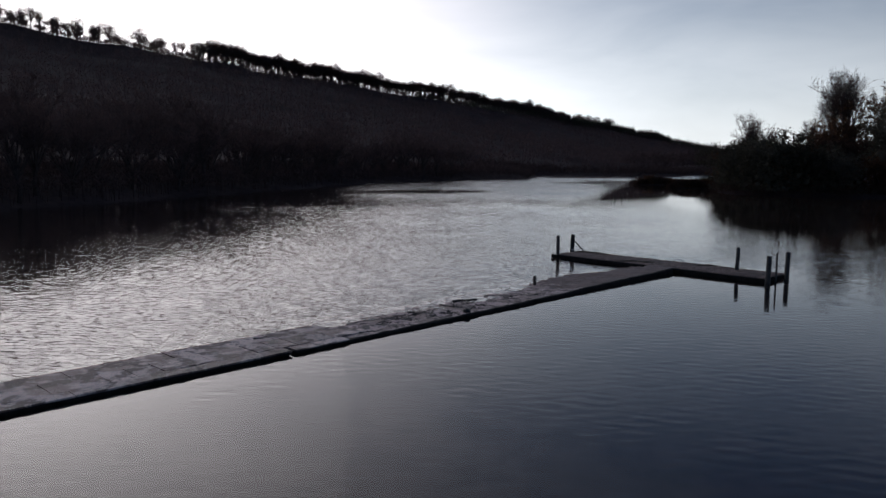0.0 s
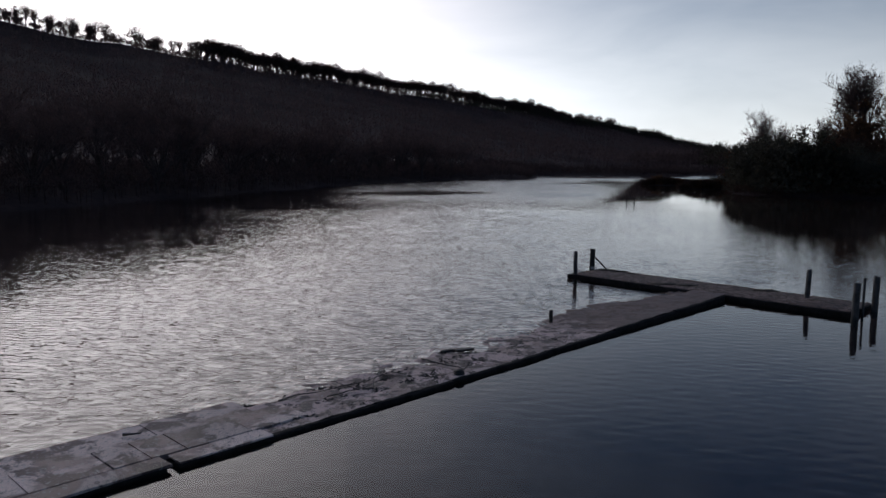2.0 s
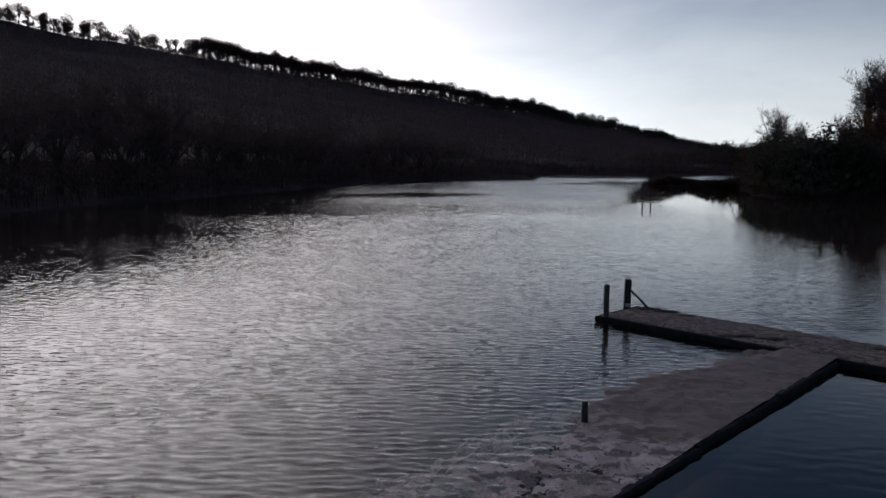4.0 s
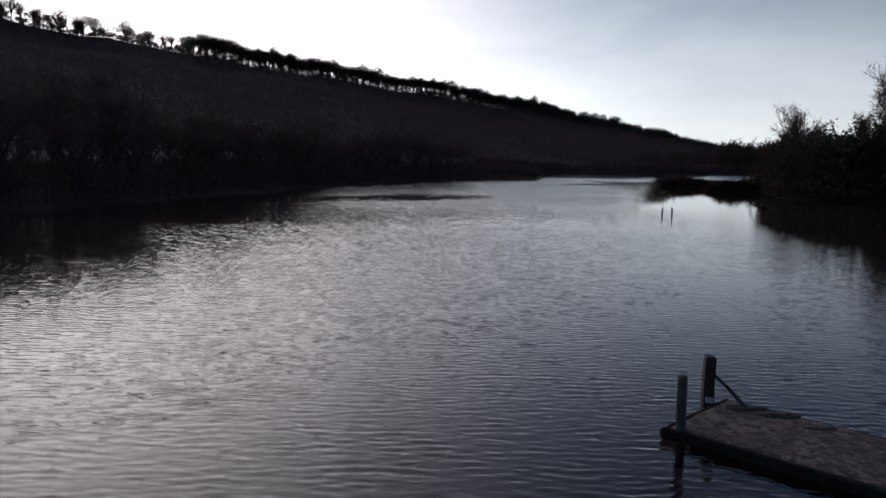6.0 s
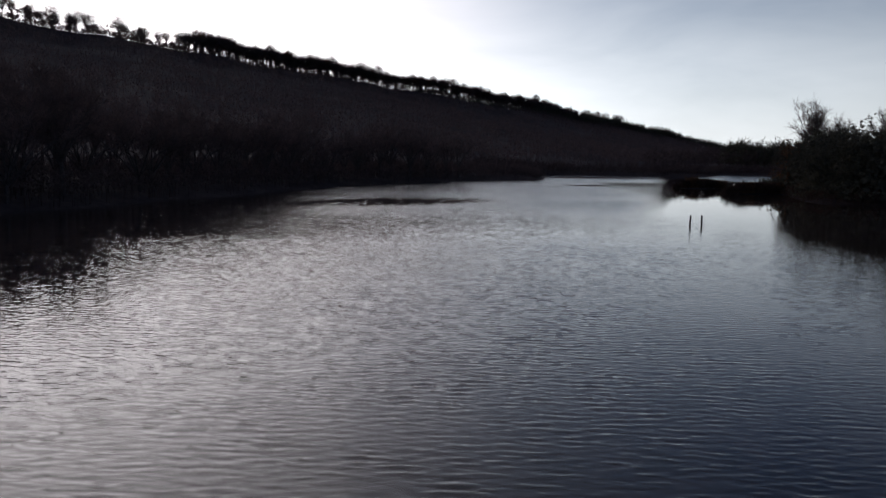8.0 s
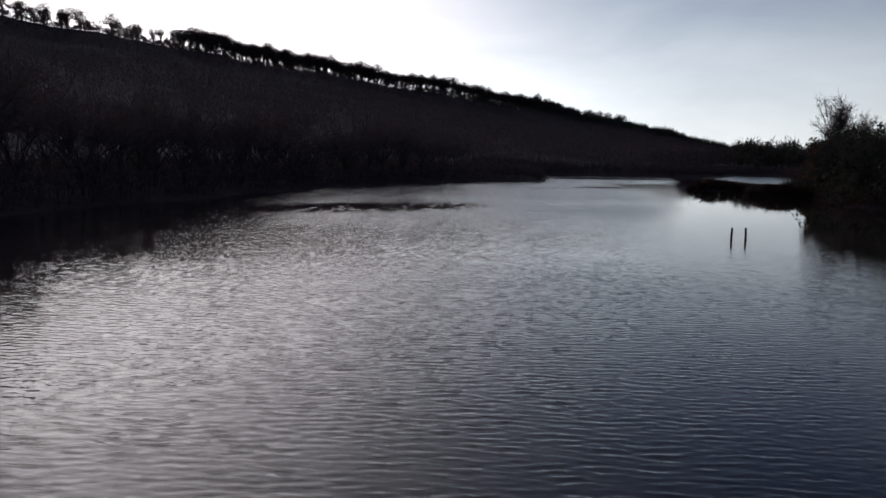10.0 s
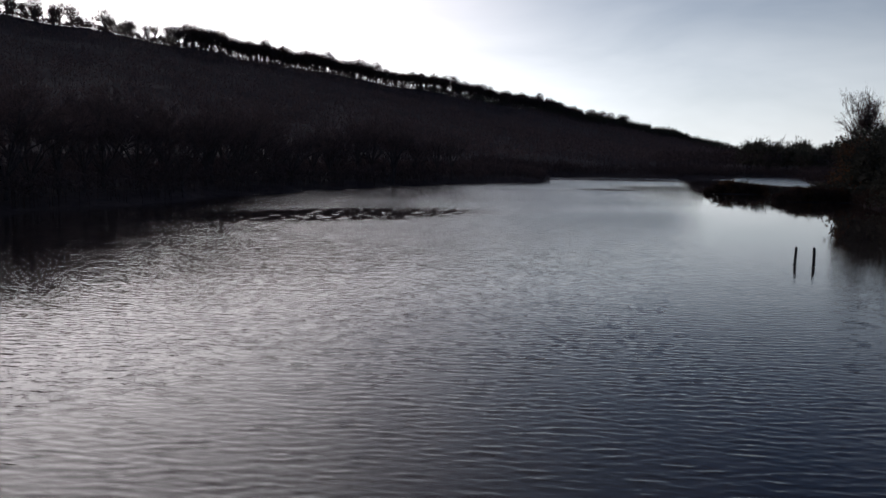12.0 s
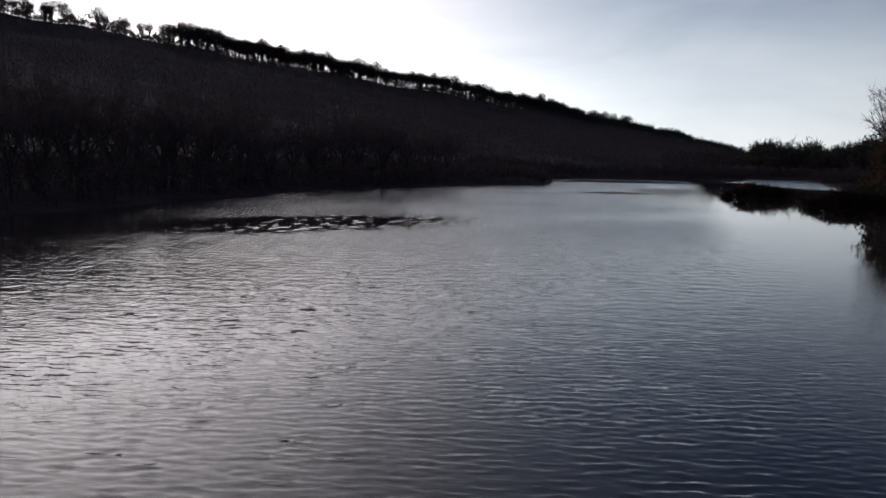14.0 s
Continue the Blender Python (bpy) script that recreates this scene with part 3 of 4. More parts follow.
def tree_thing(name, g, crown_mat, label, category="tree", group=""):
    ob = thing(name, label, category, group=group)
    part("trunk", mesh_of("trunk", g.wood, g.wood_f, BARK), BARK, ob)
    part("crown", mesh_of("crown", g.fine, g.fine_f, crown_mat), crown_mat, ob)
    return ob


def ground_at(x, y):
    return float(surface(np.array([x]), np.array([y]))[0])


def plant(kinds, spots, rng, sink=0.2, sizes=(0.85, 1.15)):
    """Sets copies of the given trees on the ground; the first of each kind is the one that was built."""
    used = set()
    for x, y, s in spots:
        ob = rng.choice(kinds)
        k = s * rng.uniform(*sizes)
        m = Matrix.Translation((x, y, ground_at(x, y) - sink)) @ Matrix.Rotation(rng.uniform(0, 6.28), 4, "Z")
        if ob.name not in used:
            used.add(ob.name)
            ob.matrix_basis = m
            ob.scale = (k, k, k)
        else:
            made = copy_thing(ob, m)
            made.scale = (k, k, k)
    for ob in kinds:
        if ob.name not in used:
            raise ValueError("a tree kind was never planted")


rng = random.Random(11)

# beeches on the skyline, seen one by one
ridge_kinds = [
    tree_thing("tree", dome_tree(21, 17.5, 0.22, 6.2, 1150, 1.9, 0.095), TWIGS, "bare dome-crowned tree standing on the hill's skyline", group="trees along the ridge"),
    tree_thing("tree", dome_tree(22, 19.0, 0.30, 5.4, 1100, 1.9, 0.095, 0.8, 2), TWIGS, "bare spreading tree with two trunks on the ridge", group="trees along the ridge"),
    tree_thing("tree", dome_tree(23, 16.0, 0.15, 6.0, 1050, 1.8, 0.095, -0.6, 3), TWIGS, "bare low-forked tree against the pale sky on the ridge", group="trees along the ridge"),
    tree_thing("tree", dome_tree(24, 18.0, 0.32, 4.6, 900, 1.9, 0.085, 0.4), RUSSET, "bare tree with some withered leaves on the ridge", group="trees along the ridge"),
    tree_thing("tree", dome_tree(25, 10.0, 0.04, 4.8, 800, 1.5, 0.085, 0.3, 3), TWIGS, "low bushy bare tree between taller ones on the ridge", group="trees along the ridge"),
]


def along(line, start, end, gap, rng, jitter):
    """Spots along a broken line between two fractions of its length in x."""
    pts = [Vector(p) for p in line]
    out, carry = [], 0.0
    for a, b in zip(pts, pts[1:]):
        length = (b.xy - a.xy).length
        s = carry
        while s < length:
            p = a.lerp(b, s / length)
            if start <= p.x <= end:
                out.append((p.x + rng.gauss(0, jitter), p.y + rng.gauss(0, jitter)))
            s += gap * rng.uniform(0.75, 1.25)
        carry = s - length
    return out


spots = [(x, y, rng.choice((0.75, 0.95, 1.08))) for x, y in along(RIDGE, -520, -296, 5.6, rng, 2.0)]
spots += [(-290.5, 650, 0.85), (-286, 654.5, 0.8)]
spots += [(x, y, 1.08) for x, y in along(RIDGE, -281, -150, 5.2, rng, 1.5)]
spots += [(x, y + 6, 1.0) for x, y in along(RIDGE, -281, -100, 11.0, rng, 2.0)]
spots += [(x, y, 1.05) for x, y in along(RIDGE, -150, 60, 6.0, rng, 2.5)]
spots += [(x, y, 1.0) for x, y in along(RIDGE, 60, 150, 9.0, rng, 3.0)]
plant(ridge_kinds, spots, rng)


def woodland(name, label, spots, slivers, mat, seed, tall=(7.0, 12.0), low=0.0, tip=1.0, boles=1, stout=0.016, thin=0.021):
    """Far woods in one mesh: every tree a stem, a few limbs and a haze of twigs."""
    r = np.random.RandomState(seed)
    verts, faces = [], []
    base = 0
    zs = surface(np.array([s[0] for s in spots]), np.array([s[1] for s in spots])) - 0.1
    for (x, y, k), z in zip(spots, zs):
        h = r.uniform(*tall) * k
        rad = h * r.uniform(0.28, 0.42)
        w = h * stout
        c = np.array([x, y, z])
        lean = r.normal(0, 0.06, 2)
        head = c + np.array([lean[0] * h, lean[1] * h, h * 0.7])
        for b in range(boles):
            foot, end = c, head
            if b:
                foot = c + np.array([0, 0, h * r.uniform(0.12, 0.35)])
                end = head + np.array([r.normal(0, rad * 0.6), r.normal(0, rad * 0.6), h * r.uniform(-0.15, 0.1)])
            verts += [foot + (-w, -w * 0.6, -0.5), foot + (w, -w * 0.6, -0.5), foot + (0, w, -0.5), end]
            faces += [(base, base + 1, base + 3), (base + 1, base + 2, base + 3), (base + 2, base, base + 3)]
            base += 4
        u = r.normal(0, 1, (slivers, 3))
        u /= np.linalg.norm(u, axis=1, keepdims=True)
        u[:, 2] = np.abs(u[:, 2]) * 1.0 - 0.25 - r.rand(slivers) * low * 3
        q = c + np.array([0, 0, h * 0.55]) + u * np.array([rad, rad, h * 0.45]) * r.uniform(0.25, 1.0, (slivers, 1))
        d = u * 0.8 + r.normal(0, 0.5, (slivers, 3)) + np.array([0, 0, 0.5])
        d /= np.linalg.norm(d, axis=1, keepdims=True)
        side = np.cross(d, r.normal(0, 1, (slivers, 3)))
        side /= np.linalg.norm(side, axis=1, keepdims=True) + 1e-9
        length, wide = h * tip * r.uniform(0.12, 0.24, (slivers, 1)), h * thin
        tri = np.stack([q - side * wide, q + side * wide, q + d * length], 1).reshape(-1, 3)
        verts += list(tri)
        faces += [(base + 3 * i, base + 3 * i + 1, base + 3 * i + 2) for i in range(slivers)]
        base += 3 * slivers
    ob = new(name, mesh_of(name, [tuple(map(float, v)) for v in verts], faces, mat))
    tagged(ob, label, "woodland", kind="stuff")


def left_of_foot(x, y):
    d, _, left = nearest(x, y, FOOT)
    return np.where(left > 0, d, -d)


def scatter(n, x0, x1, y0, y1, keep, seed):
    r = np.random.RandomState(seed)
    x, y = r.uniform(x0, x1, n), r.uniform(y0, y1, n)
    shore, _, _ = nearest(x, y, LAKE, True)
    shore = np.where(in_lake(x, y), -shore, shore)
    away, top, side = nearest(x, y, RIDGE)
    k = keep(x, y, shore, away, side)
    return [(float(a), float(b), 1.0) for a, b in zip(x[k], y[k])]


brush = [(x, y - 1, rng.choice((0.4, 0.55, 0.7, 1.0))) for x, y in along(RIDGE, -520, -262, 1.2, rng, 2.0)]
woodland("woodland", "thick leafless brush between the skyline trees", brush, 110, TWIGS, 58, (6.0, 11.0), 0.4, thin=0.04)
low = [(x, y - 2, rng.choice((0.3, 0.42, 0.62)) + 0.35 * (x > -110)) for x, y in along(RIDGE, -290, 60, 1.0, rng, 2.0)]
low += [(x, y, 1.1) for x, y in along(RIDGE, 20, 280, 2.6, rng, 5.0)] + [(x, y, 0.8) for x, y in along(RIDGE, 240, 480, 3.0, rng, 6.0)]
woodland("woodland", "low trees and scrub along the skyline of the hill", low, 80, TWIGS, 18, (6.0, 11.0), 0.5, thin=0.022)

band = [(x, y + 2, 1.15) for x, y in along(RIDGE, -276, 75, 2.3, rng, 2.2)] + [(x, y + 9, 1.18) for x, y in along(RIDGE, -262, 75, 2.8, rng, 2.5)]
band += [(x, y, 0.85) for x, y in along(RIDGE, -520, -296, 5.0, rng, 2.5)]
woodland("woodland", "row of bare trees with touching crowns along the ridge", band, 110, TWIGS, 28, (13.5, 17.5), 0.1, 1.0, 4, 0.022, 0.013)
evergreen = [(x, y, 1.0) for x, y in along(RIDGE, 45, 300, 2.2, rng, 4.0)] + [(x, y - 12, 0.9) for x, y in along(RIDGE, 20, 330, 3.0, rng, 5.0)]
woodland("woodland", "dark evergreen trees along the falling ridge", evergreen, 130, IVY, 29, (12.0, 17.0), 0.5)
thicket = [(x, y - rng.uniform(0, 14), 1.0) for x, y in along(RIDGE, -110, 340, 1.5, rng, 3.0)]
woodland("woodland", "dense thicket under the evergreens on the falling ridge", thicket, 60, IVY, 39, (5.0, 9.0), 0.8, thin=0.03)

# the wooded slope, thinning out below the ridge
slope = scatter(30000, -560, 420, 60, 1230, lambda x, y, s, a, side: (s > 6) & (side < 0) & (a > 55) & (left_of_foot(x, y) > -10), 5)
woodland("woodland", "dark bare winter woodland covering the hillside", slope, 10, TWIGS, 6, (7.0, 11.0))
brow = scatter(50000, -560, 420, 380, 1300, lambda x, y, s, a, side: (s > 6) & (a < 16), 7)
woodland("woodland", "low dark scrub on the slope under the ridge trees", brow, 26, TWIGS, 8, (2.5, 5.0), 0.6)
upper = scatter(34000, -560, 420, 330, 1300, lambda x, y, s, a, side: (s > 6) & (side < 0) & (a > 14) & (a < 60), 47)
woodland("woodland", "bare trees thinning out towards the brow of the hill", upper, 16, TWIGS, 48, (4.0, 9.0), 0.3)
flat = scatter(5200, -20, 620, 262, 1000, lambda x, y, s, a, side: (s > 4) & (side < 0) & (left_of_foot(x, y) < 8), 9)
woodland("woodland", "bare woods on the flat ground beyond the lake", flat, 15, TWIGS, 10, (3.5, 6.0))

woods = scatter(5000, 60, 620, 350, 900, lambda x, y, s, a, side: (s > 12) & (side < 0) & (left_of_foot(x, y) < 4), 14)
woodland("woodland", "taller bare trees in the valley beyond the lake", woods, 20, TWIGS, 15, (9.0, 14.0), 0.1, 0.6)
rounded = [(rng.uniform(112, 165), rng.uniform(405, 480), rng.uniform(0.8, 1.15)) for _ in range(46)]
woodland("woodland", "rounded dark trees closing the valley beyond the lake", rounded, 800, IVY, 31, (13.0, 18.0), 0.3, 0.6, thin=0.012)
far_edge = scatter(16000, -60, 160, 300, 460, lambda x, y, s, a, side: (s > -1) & (s < 22) & (land(x, y) > 0.1), 19)
woodland("woodland", "dark willows crowding the far end of the lake", far_edge, 20, TWIGS, 20, (2.5, 5.0), 0.4)
edge = scatter(16000, -60, 140, 225, 430, lambda x, y, s, a, side: (s > -2) & (s < 14) & (land(x, y) > 0.1), 16)
woodland("woodland", "brown reeds and low willows round the lake's end", edge, 20, BRAMBLE, 17, (0.7, 1.7))
under = scatter(26000, -110, 12, 40, 290, lambda x, y, s, a, side: (s > -3) & (s < 24) & (x < 10) & (land(x, y) > 0.05), 12)
woodland("woodland", "dark undergrowth and brambles along the wooded shore", under, 16, TWIGS, 13, (1.6, 4.2))

brambles = scatter(22000, 38, 150, 110, 255, lambda x, y, s, a, side: (s > -1.0) & (s < 9) & ((y < 185) | (s < 5)) & (land(x, y) > -0.3), 23)
woodland("woodland", "tangled brown brambles overhanging the bank's foot", brambles, 22, BRAMBLE, 24, (1.4, 2.8), 0.4)

# trees and bushes that stand along the shores
shore_kinds = [
    tree_thing("tree", grow_tree(31, 12.0, 0.18, 1.0, 8, 7, 7, 6, 0.9, 1.1, 0.03), TWIGS, "dark bare tree on the lake's wooded shore", group="trees on the wooded shore"),
    tree_thing("tree", grow_tree(32, 14.0, 0.25, 0.8, 8, 7, 7, 6, 1.2, 1.1, 0.03), TWIGS, "tall dark bare tree beside the water", group="trees on the wooded shore"),
]
spots = []
for i, y in enumerate(np.arange(48, 250, 4.3)):
    d = rng.uniform(3, 9)
    edge = np.interp(y, [30, 82, 100, 126, 148, 174, 205, 249], [-60, -54, -51, -46, -42, -38, -31, -10])
    spots.append((float(edge) - d, float(y), rng.uniform(0.7, 1.1)))
    if i % 2:
        spots.append((float(edge) - d - rng.uniform(9, 18), float(y) + 2, rng.uniform(0.9, 1.25)))
plant(shore_kinds, spots, rng)

bush_kinds = [
    tree_thing("bush", grow_tree(41, 7.5, 0.06, 1.2, 11, 7, 6, 5, 0.85, 0.8, 0.02, dense=4, leaf=0.27, fill=1200), RUSSET, "dense brown bush with withered leaves on the bank", "bush", "bushes on the bank"),
    tree_thing("bush", grow_tree(42, 8.5, 0.06, 1.0, 11, 7, 6, 5, 1.0, 0.8, 0.02, dense=5, leaf=0.27, fill=1500), IVY, "dense dark evergreen bush at the water's edge", "bush", "bushes on the bank"),
    tree_thing("bush", grow_tree(43, 6.5, 0.04, 1.4, 12, 7, 6, 6, 0.7, 0.9, 0.02, dense=3, leaf=0.24, fill=900), BRAMBLE, "tangled bare willow scrub overhanging the water", "bush", "bushes on the bank"),
]
spots = []
# tall ones along the bank and on the rise behind it, low ones round the point beyond
for x, y in [(47, 190), (49, 199), (47.5, 204), (50, 208), (53, 214), (57, 221), (61, 230)]:
    spots.append((x + rng.uniform(-1, 1), y + rng.uniform(-0.5, 1.5), rng.uniform(0.26, 0.38)))
for x, y in [(48, 161), (52, 160), (56, 158), (62, 156), (68, 155), (74, 154), (81, 151), (88, 148), (96, 145), (104, 140), (113, 134)]:
    spots.append((x + rng.uniform(-1, 1), y + rng.uniform(-0.5, 1.5), rng.uniform(1.0, 1.35)))
for _ in range(28):
    x, y = rng.uniform(49, 125), rng.uniform(162, 232)
    if x > 50 + (y - 165) * 0.55:
        spots.append((x, y, rng.uniform(1.05, 1.4)))
plant(bush_kinds, spots, rng)
for i, x, y, k in ((1, 46.2, 168, 1.1), (1, 49.5, 174, 1.2), (1, 47.8, 163, 0.95), (1, 51.5, 191, 1.2), (0, 54, 198, 1.3), (1, 55, 185, 1.3),
                   (0, 58, 205, 1.35), (1, 61.5, 213, 1.35), (0, 64.5, 222, 1.4), (1, 68, 231, 1.4), (0, 61, 196, 1.4)):
    m = Matrix.Translation((x, y, ground_at(x, y) - 0.2)) @ Matrix.Rotation(x, 4, "Z")
    copy_thing(bush_kinds[i], m).scale = (k, k, k)
# low willows and brambles on the two small islands off the point
for i, x, y, k in ((2, 33.4, 214.4, 0.22), (2, 35.0, 214, 0.34), (0, 36.8, 214.9, 0.4), (2, 38.6, 214, 0.42), (2, 40.6, 214.8, 0.4), (0, 42.4, 214.4, 0.3),
                   (2, 37.2, 189, 0.26), (2, 38.8, 188.5, 0.36), (0, 40.6, 189.2, 0.36), (2, 42.4, 188.6, 0.42), (2, 44.2, 189.3, 0.4), (0, 45.8, 190, 0.34)):
    m = Matrix.Translation((x, y, ground_at(x, y) - 0.15)) @ Matrix.Rotation(x, 4, "Z")
    copy_thing(bush_kinds[i], m).scale = (k, k, k)

tall_kinds = [
    tree_thing("tree", grow_tree(51, 15.0, 0.12, 0.34, 11, 9, 8, 7, 1.9, 1.2, 0.024), TWIGS, "tall bare tree with upright fine branches above the bank", group="tall trees above the bank"),
    tree_thing("tree", grow_tree(52, 17.0, 0.2, 0.7, 9, 8, 7, 6, 1.2, 1.3, 0.022), TWIGS, "bare broad tree rising above the brown bushes", group="tall trees above the bank"),
    tree_thing("tree", grow_tree(53, 14.0, 0.15, 0.75, 9, 8, 7, 5, 1.0, 1.2, 0.022, dense=5, leaf=0.32), RUSSET, "tree with withered brown leaves above the bank", group="tall trees above the bank"),
]
for ob, x, y, k in ((tall_kinds[0], 70, 240, 1.25), (tall_kinds[1], 92, 226, 1.0), (tall_kinds[2], 84, 218, 0.9)):
    ob.matrix_basis = Matrix.Translation((x, y, ground_at(x, y) - 0.2))
    ob.scale = (k, k, k)
for i, x, y, k in ((0, 76.5, 243, 0.95), (0, 89, 231, 1.4), (0, 93.5, 233, 1.45), (2, 97, 222, 1.1), (1, 101, 214, 1.1), (2, 80, 212, 0.75), (2, 107, 206, 1.15), (1, 114, 210, 1.2), (0, 87, 240, 0.8), (1, 122, 200, 1.2), (2, 75, 208, 0.6)):
    m = Matrix.Translation((x, y, ground_at(x, y) - 0.2)) @ Matrix.Rotation(i * 1.3 + x, 4, "Z")
    copy_thing(tall_kinds[i], m).scale = (k, k, k)

# ---- the jetty: a concrete walkway and a cross-piece at its end ----
STEM = Matrix.Translation((-10.61, 24.39, 0)) @ Matrix.Rotation(radians(51.4), 4, "Z")   # x along, y to the left of the right-hand edge
HEAD = Matrix.Translation((2.87, 53.85, 0)) @ Matrix.Rotation(radians(-40.2), 4, "Z")             # x along the near edge, y away
LOW, TOP = 0.115, 0.235   # heights of the walkway and of the deck

jetty = thing("jetty", "weathered T-shaped concrete jetty, wet and partly awash", "jetty")
walkway, cross = [], []


def slab(name, x0, x1, y0, y1, mat, parent, seed, thick=0.09, top=LOW):
    r = random.Random(seed)
    top -= 0.03 * max(0.0, x0 - 9.5) + 0.02 * max(0.0, x0 - 10) * y0
    bm = rough_box(x0 + 0.013, x1 - 0.013, y0 + 0.013, y1 - 0.013, top - thick, top + r.uniform(-0.012, 0.008), 0.6, 0.006, seed, 0.012)
    tilt = Matrix.Rotation(r.gauss(0, 0.006), 4, "X") @ Matrix.Rotation(r.gauss(0, 0.004), 4, "Y")
    c = Vector(((x0 + x1) / 2, (y0 + y1) / 2, top))
    bmesh.ops.transform(bm, matrix=Matrix.Translation(c) @ tilt @ Matrix.Translation(-c), verts=bm.verts)
    return part(name, bm, mat, parent)


def ease(v, a, b):
    """0 before a, 1 after b, gliding between."""
    t = min(1.0, max(0.0, (v - a) / (b - a)))
    return t * t * (3 - 2 * t)


def build_walkway():
    r = random.Random(3)
    # body under the slabs
    part("footing", rough_box(-34, 11.6, 0.10, 1.9, -1.2, LOW - 0.1, 1.5, 0.02, 4), WET_BEAM, walkway, "dark wet footing under the slabs")
    part("footing", rough_box(11.6, 31.0, 0.10, 1.7, -1.2, -0.16, 1.5, 0.02, 4), WET_BEAM, walkway, "dark sunken footing under the silt")
    # edge beams along the sheltered side, with a gap where two meet
    cuts = [-34, -27, -20.5, -13.9, -8.0, -1.2, 7.55]
    for i, (a, b) in enumerate(zip(cuts, cuts[1:])):
        part("edge_beam", rough_box(a, b - 0.03, -0.03, 0.12, -0.5, LOW - 0.034, 0.45, 0.012, 50 + i, 0.025), WET_BEAM, walkway, "black wet edge beam")
    for i, (a, b, lip) in enumerate(((7.72, 12.4, 0.034), (12.42, 14.9, 0.02), (14.95, 18.8, 0.012), (18.84, 22.6, 0.005), (22.65, 26.8, -0.03), (26.84, 30.95, -0.07))):
        inward = 0.2 * ease((a + b) / 2, 11.0, 28.0)
        part("edge_beam", rough_box(a, b, inward - 0.04, inward + 0.13, -0.5, LOW - lip, 0.35, 0.02, 70 + i, 0.03), WET_BEAM, walkway, "black wet edge beam")
    # paving: a strip along the edge, broad slabs, and an outer strip
    x = -34.0
    i = 0
    while x < 10.0:
        w = 1.36
        slab("slab", x, x + w, 0.46, 1.50, CONCRETE, walkway, 200 + i) if i % 3 else [slab("slab", x + k * w / 2, x + (k + 1) * w / 2, 0.46, 1.50, CONCRETE, walkway, 300 + 2 * i + k) for k in (0, 1)]
        x += w
        i += 1
    x = -34.0
    while x < 9.2:
        w = r.choice((2.1, 2.7, 3.2))
        if not x < 7.63 < x + w:
            slab("kerb_slab", x, x + w, -0.06, 0.46, CONCRETE, walkway, 400 + i, 0.036)
        else:
            slab("kerb_slab", x, 7.52, -0.06, 0.46, CONCRETE, walkway, 400 + i, 0.036)
            slab("kerb_slab", 7.74, x + w, -0.06, 0.46, CONCRETE, walkway, 401 + i, 0.036)
        slab("outer_slab", x + 0.5, x + 0.5 + w, 1.50, 2.42, CONCRETE, walkway, 500 + i, top=LOW - 0.02)
        x += w
        i += 2


def build_silt():
    """The sunken stretch: silt and leaf litter over broken slabs, running out under the water."""
    nx, ny = 230, 40
    verts, faces = [], []
    for i in range(nx + 1):
        x = 9.2 + (31.25 - 9.2) * i / nx
        for j in range(ny + 1):
            y = 0.06 + 0.2 * ease(x, 11.0, 28.0) + 4.2 * j / ny
            n1 = noise.noise(Vector((x * 0.8, y * 0.9, 3.1)))
            n2 = noise.noise(Vector((x * 3.1, y * 3.3, 7.7)))
            n3 = noise.noise(Vector((x * 9.0, y * 9.0, 1.7)))
            rise = min(1.0, max(0.0, (x - 9.2) / 2.2))
            late = min(1.0, max(0.0, (x - 20.5) / 4.0))
            # height falls from the edge beam to the open water
            edge = 2.0 + 0.4 * n1 + 0.25 * n2 + 0.55 * late - 0.75 * min(1.0, max(0.0, (x - 27.0) / 3.0))
            t = max(0.0, (y - 0.3) / edge)
            z = LOW - 0.01 - 0.112 * t ** 1.1 + 0.02 * n1 + 0.027 * n2 + 0.02 * n3
            z -= max(0.0, t - 1.0) * (0.12 + 1.6 * max(0.0, t - 1.15))
            z += late * 0.07
            # trodden up to the deck where the two meet
            joint = min(1.0, max(0.0, (x - 27.8) / 3.0)) ** 1.5 * max(0.0, 1.0 - max(0.0, t - 0.85) / 0.3)
            z += (TOP + 0.012 + 0.01 * n2 - z) * joint
            z = z * rise + (LOW - 0.07) * (1 - rise) if y < 2.0 else z - (1 - rise) * 0.3
            verts.append((x, y, z))
    w = ny + 1
    for i in range(nx):
        for j in range(ny):
            a = i * w + j
            faces.append((a, a + w, a + w + 1, a + 1))
    part("silt", mesh_of("silt", verts, faces, SILT, True), SILT, walkway, "wet grey silt over sunken slabs")


build_walkway()
build_silt()


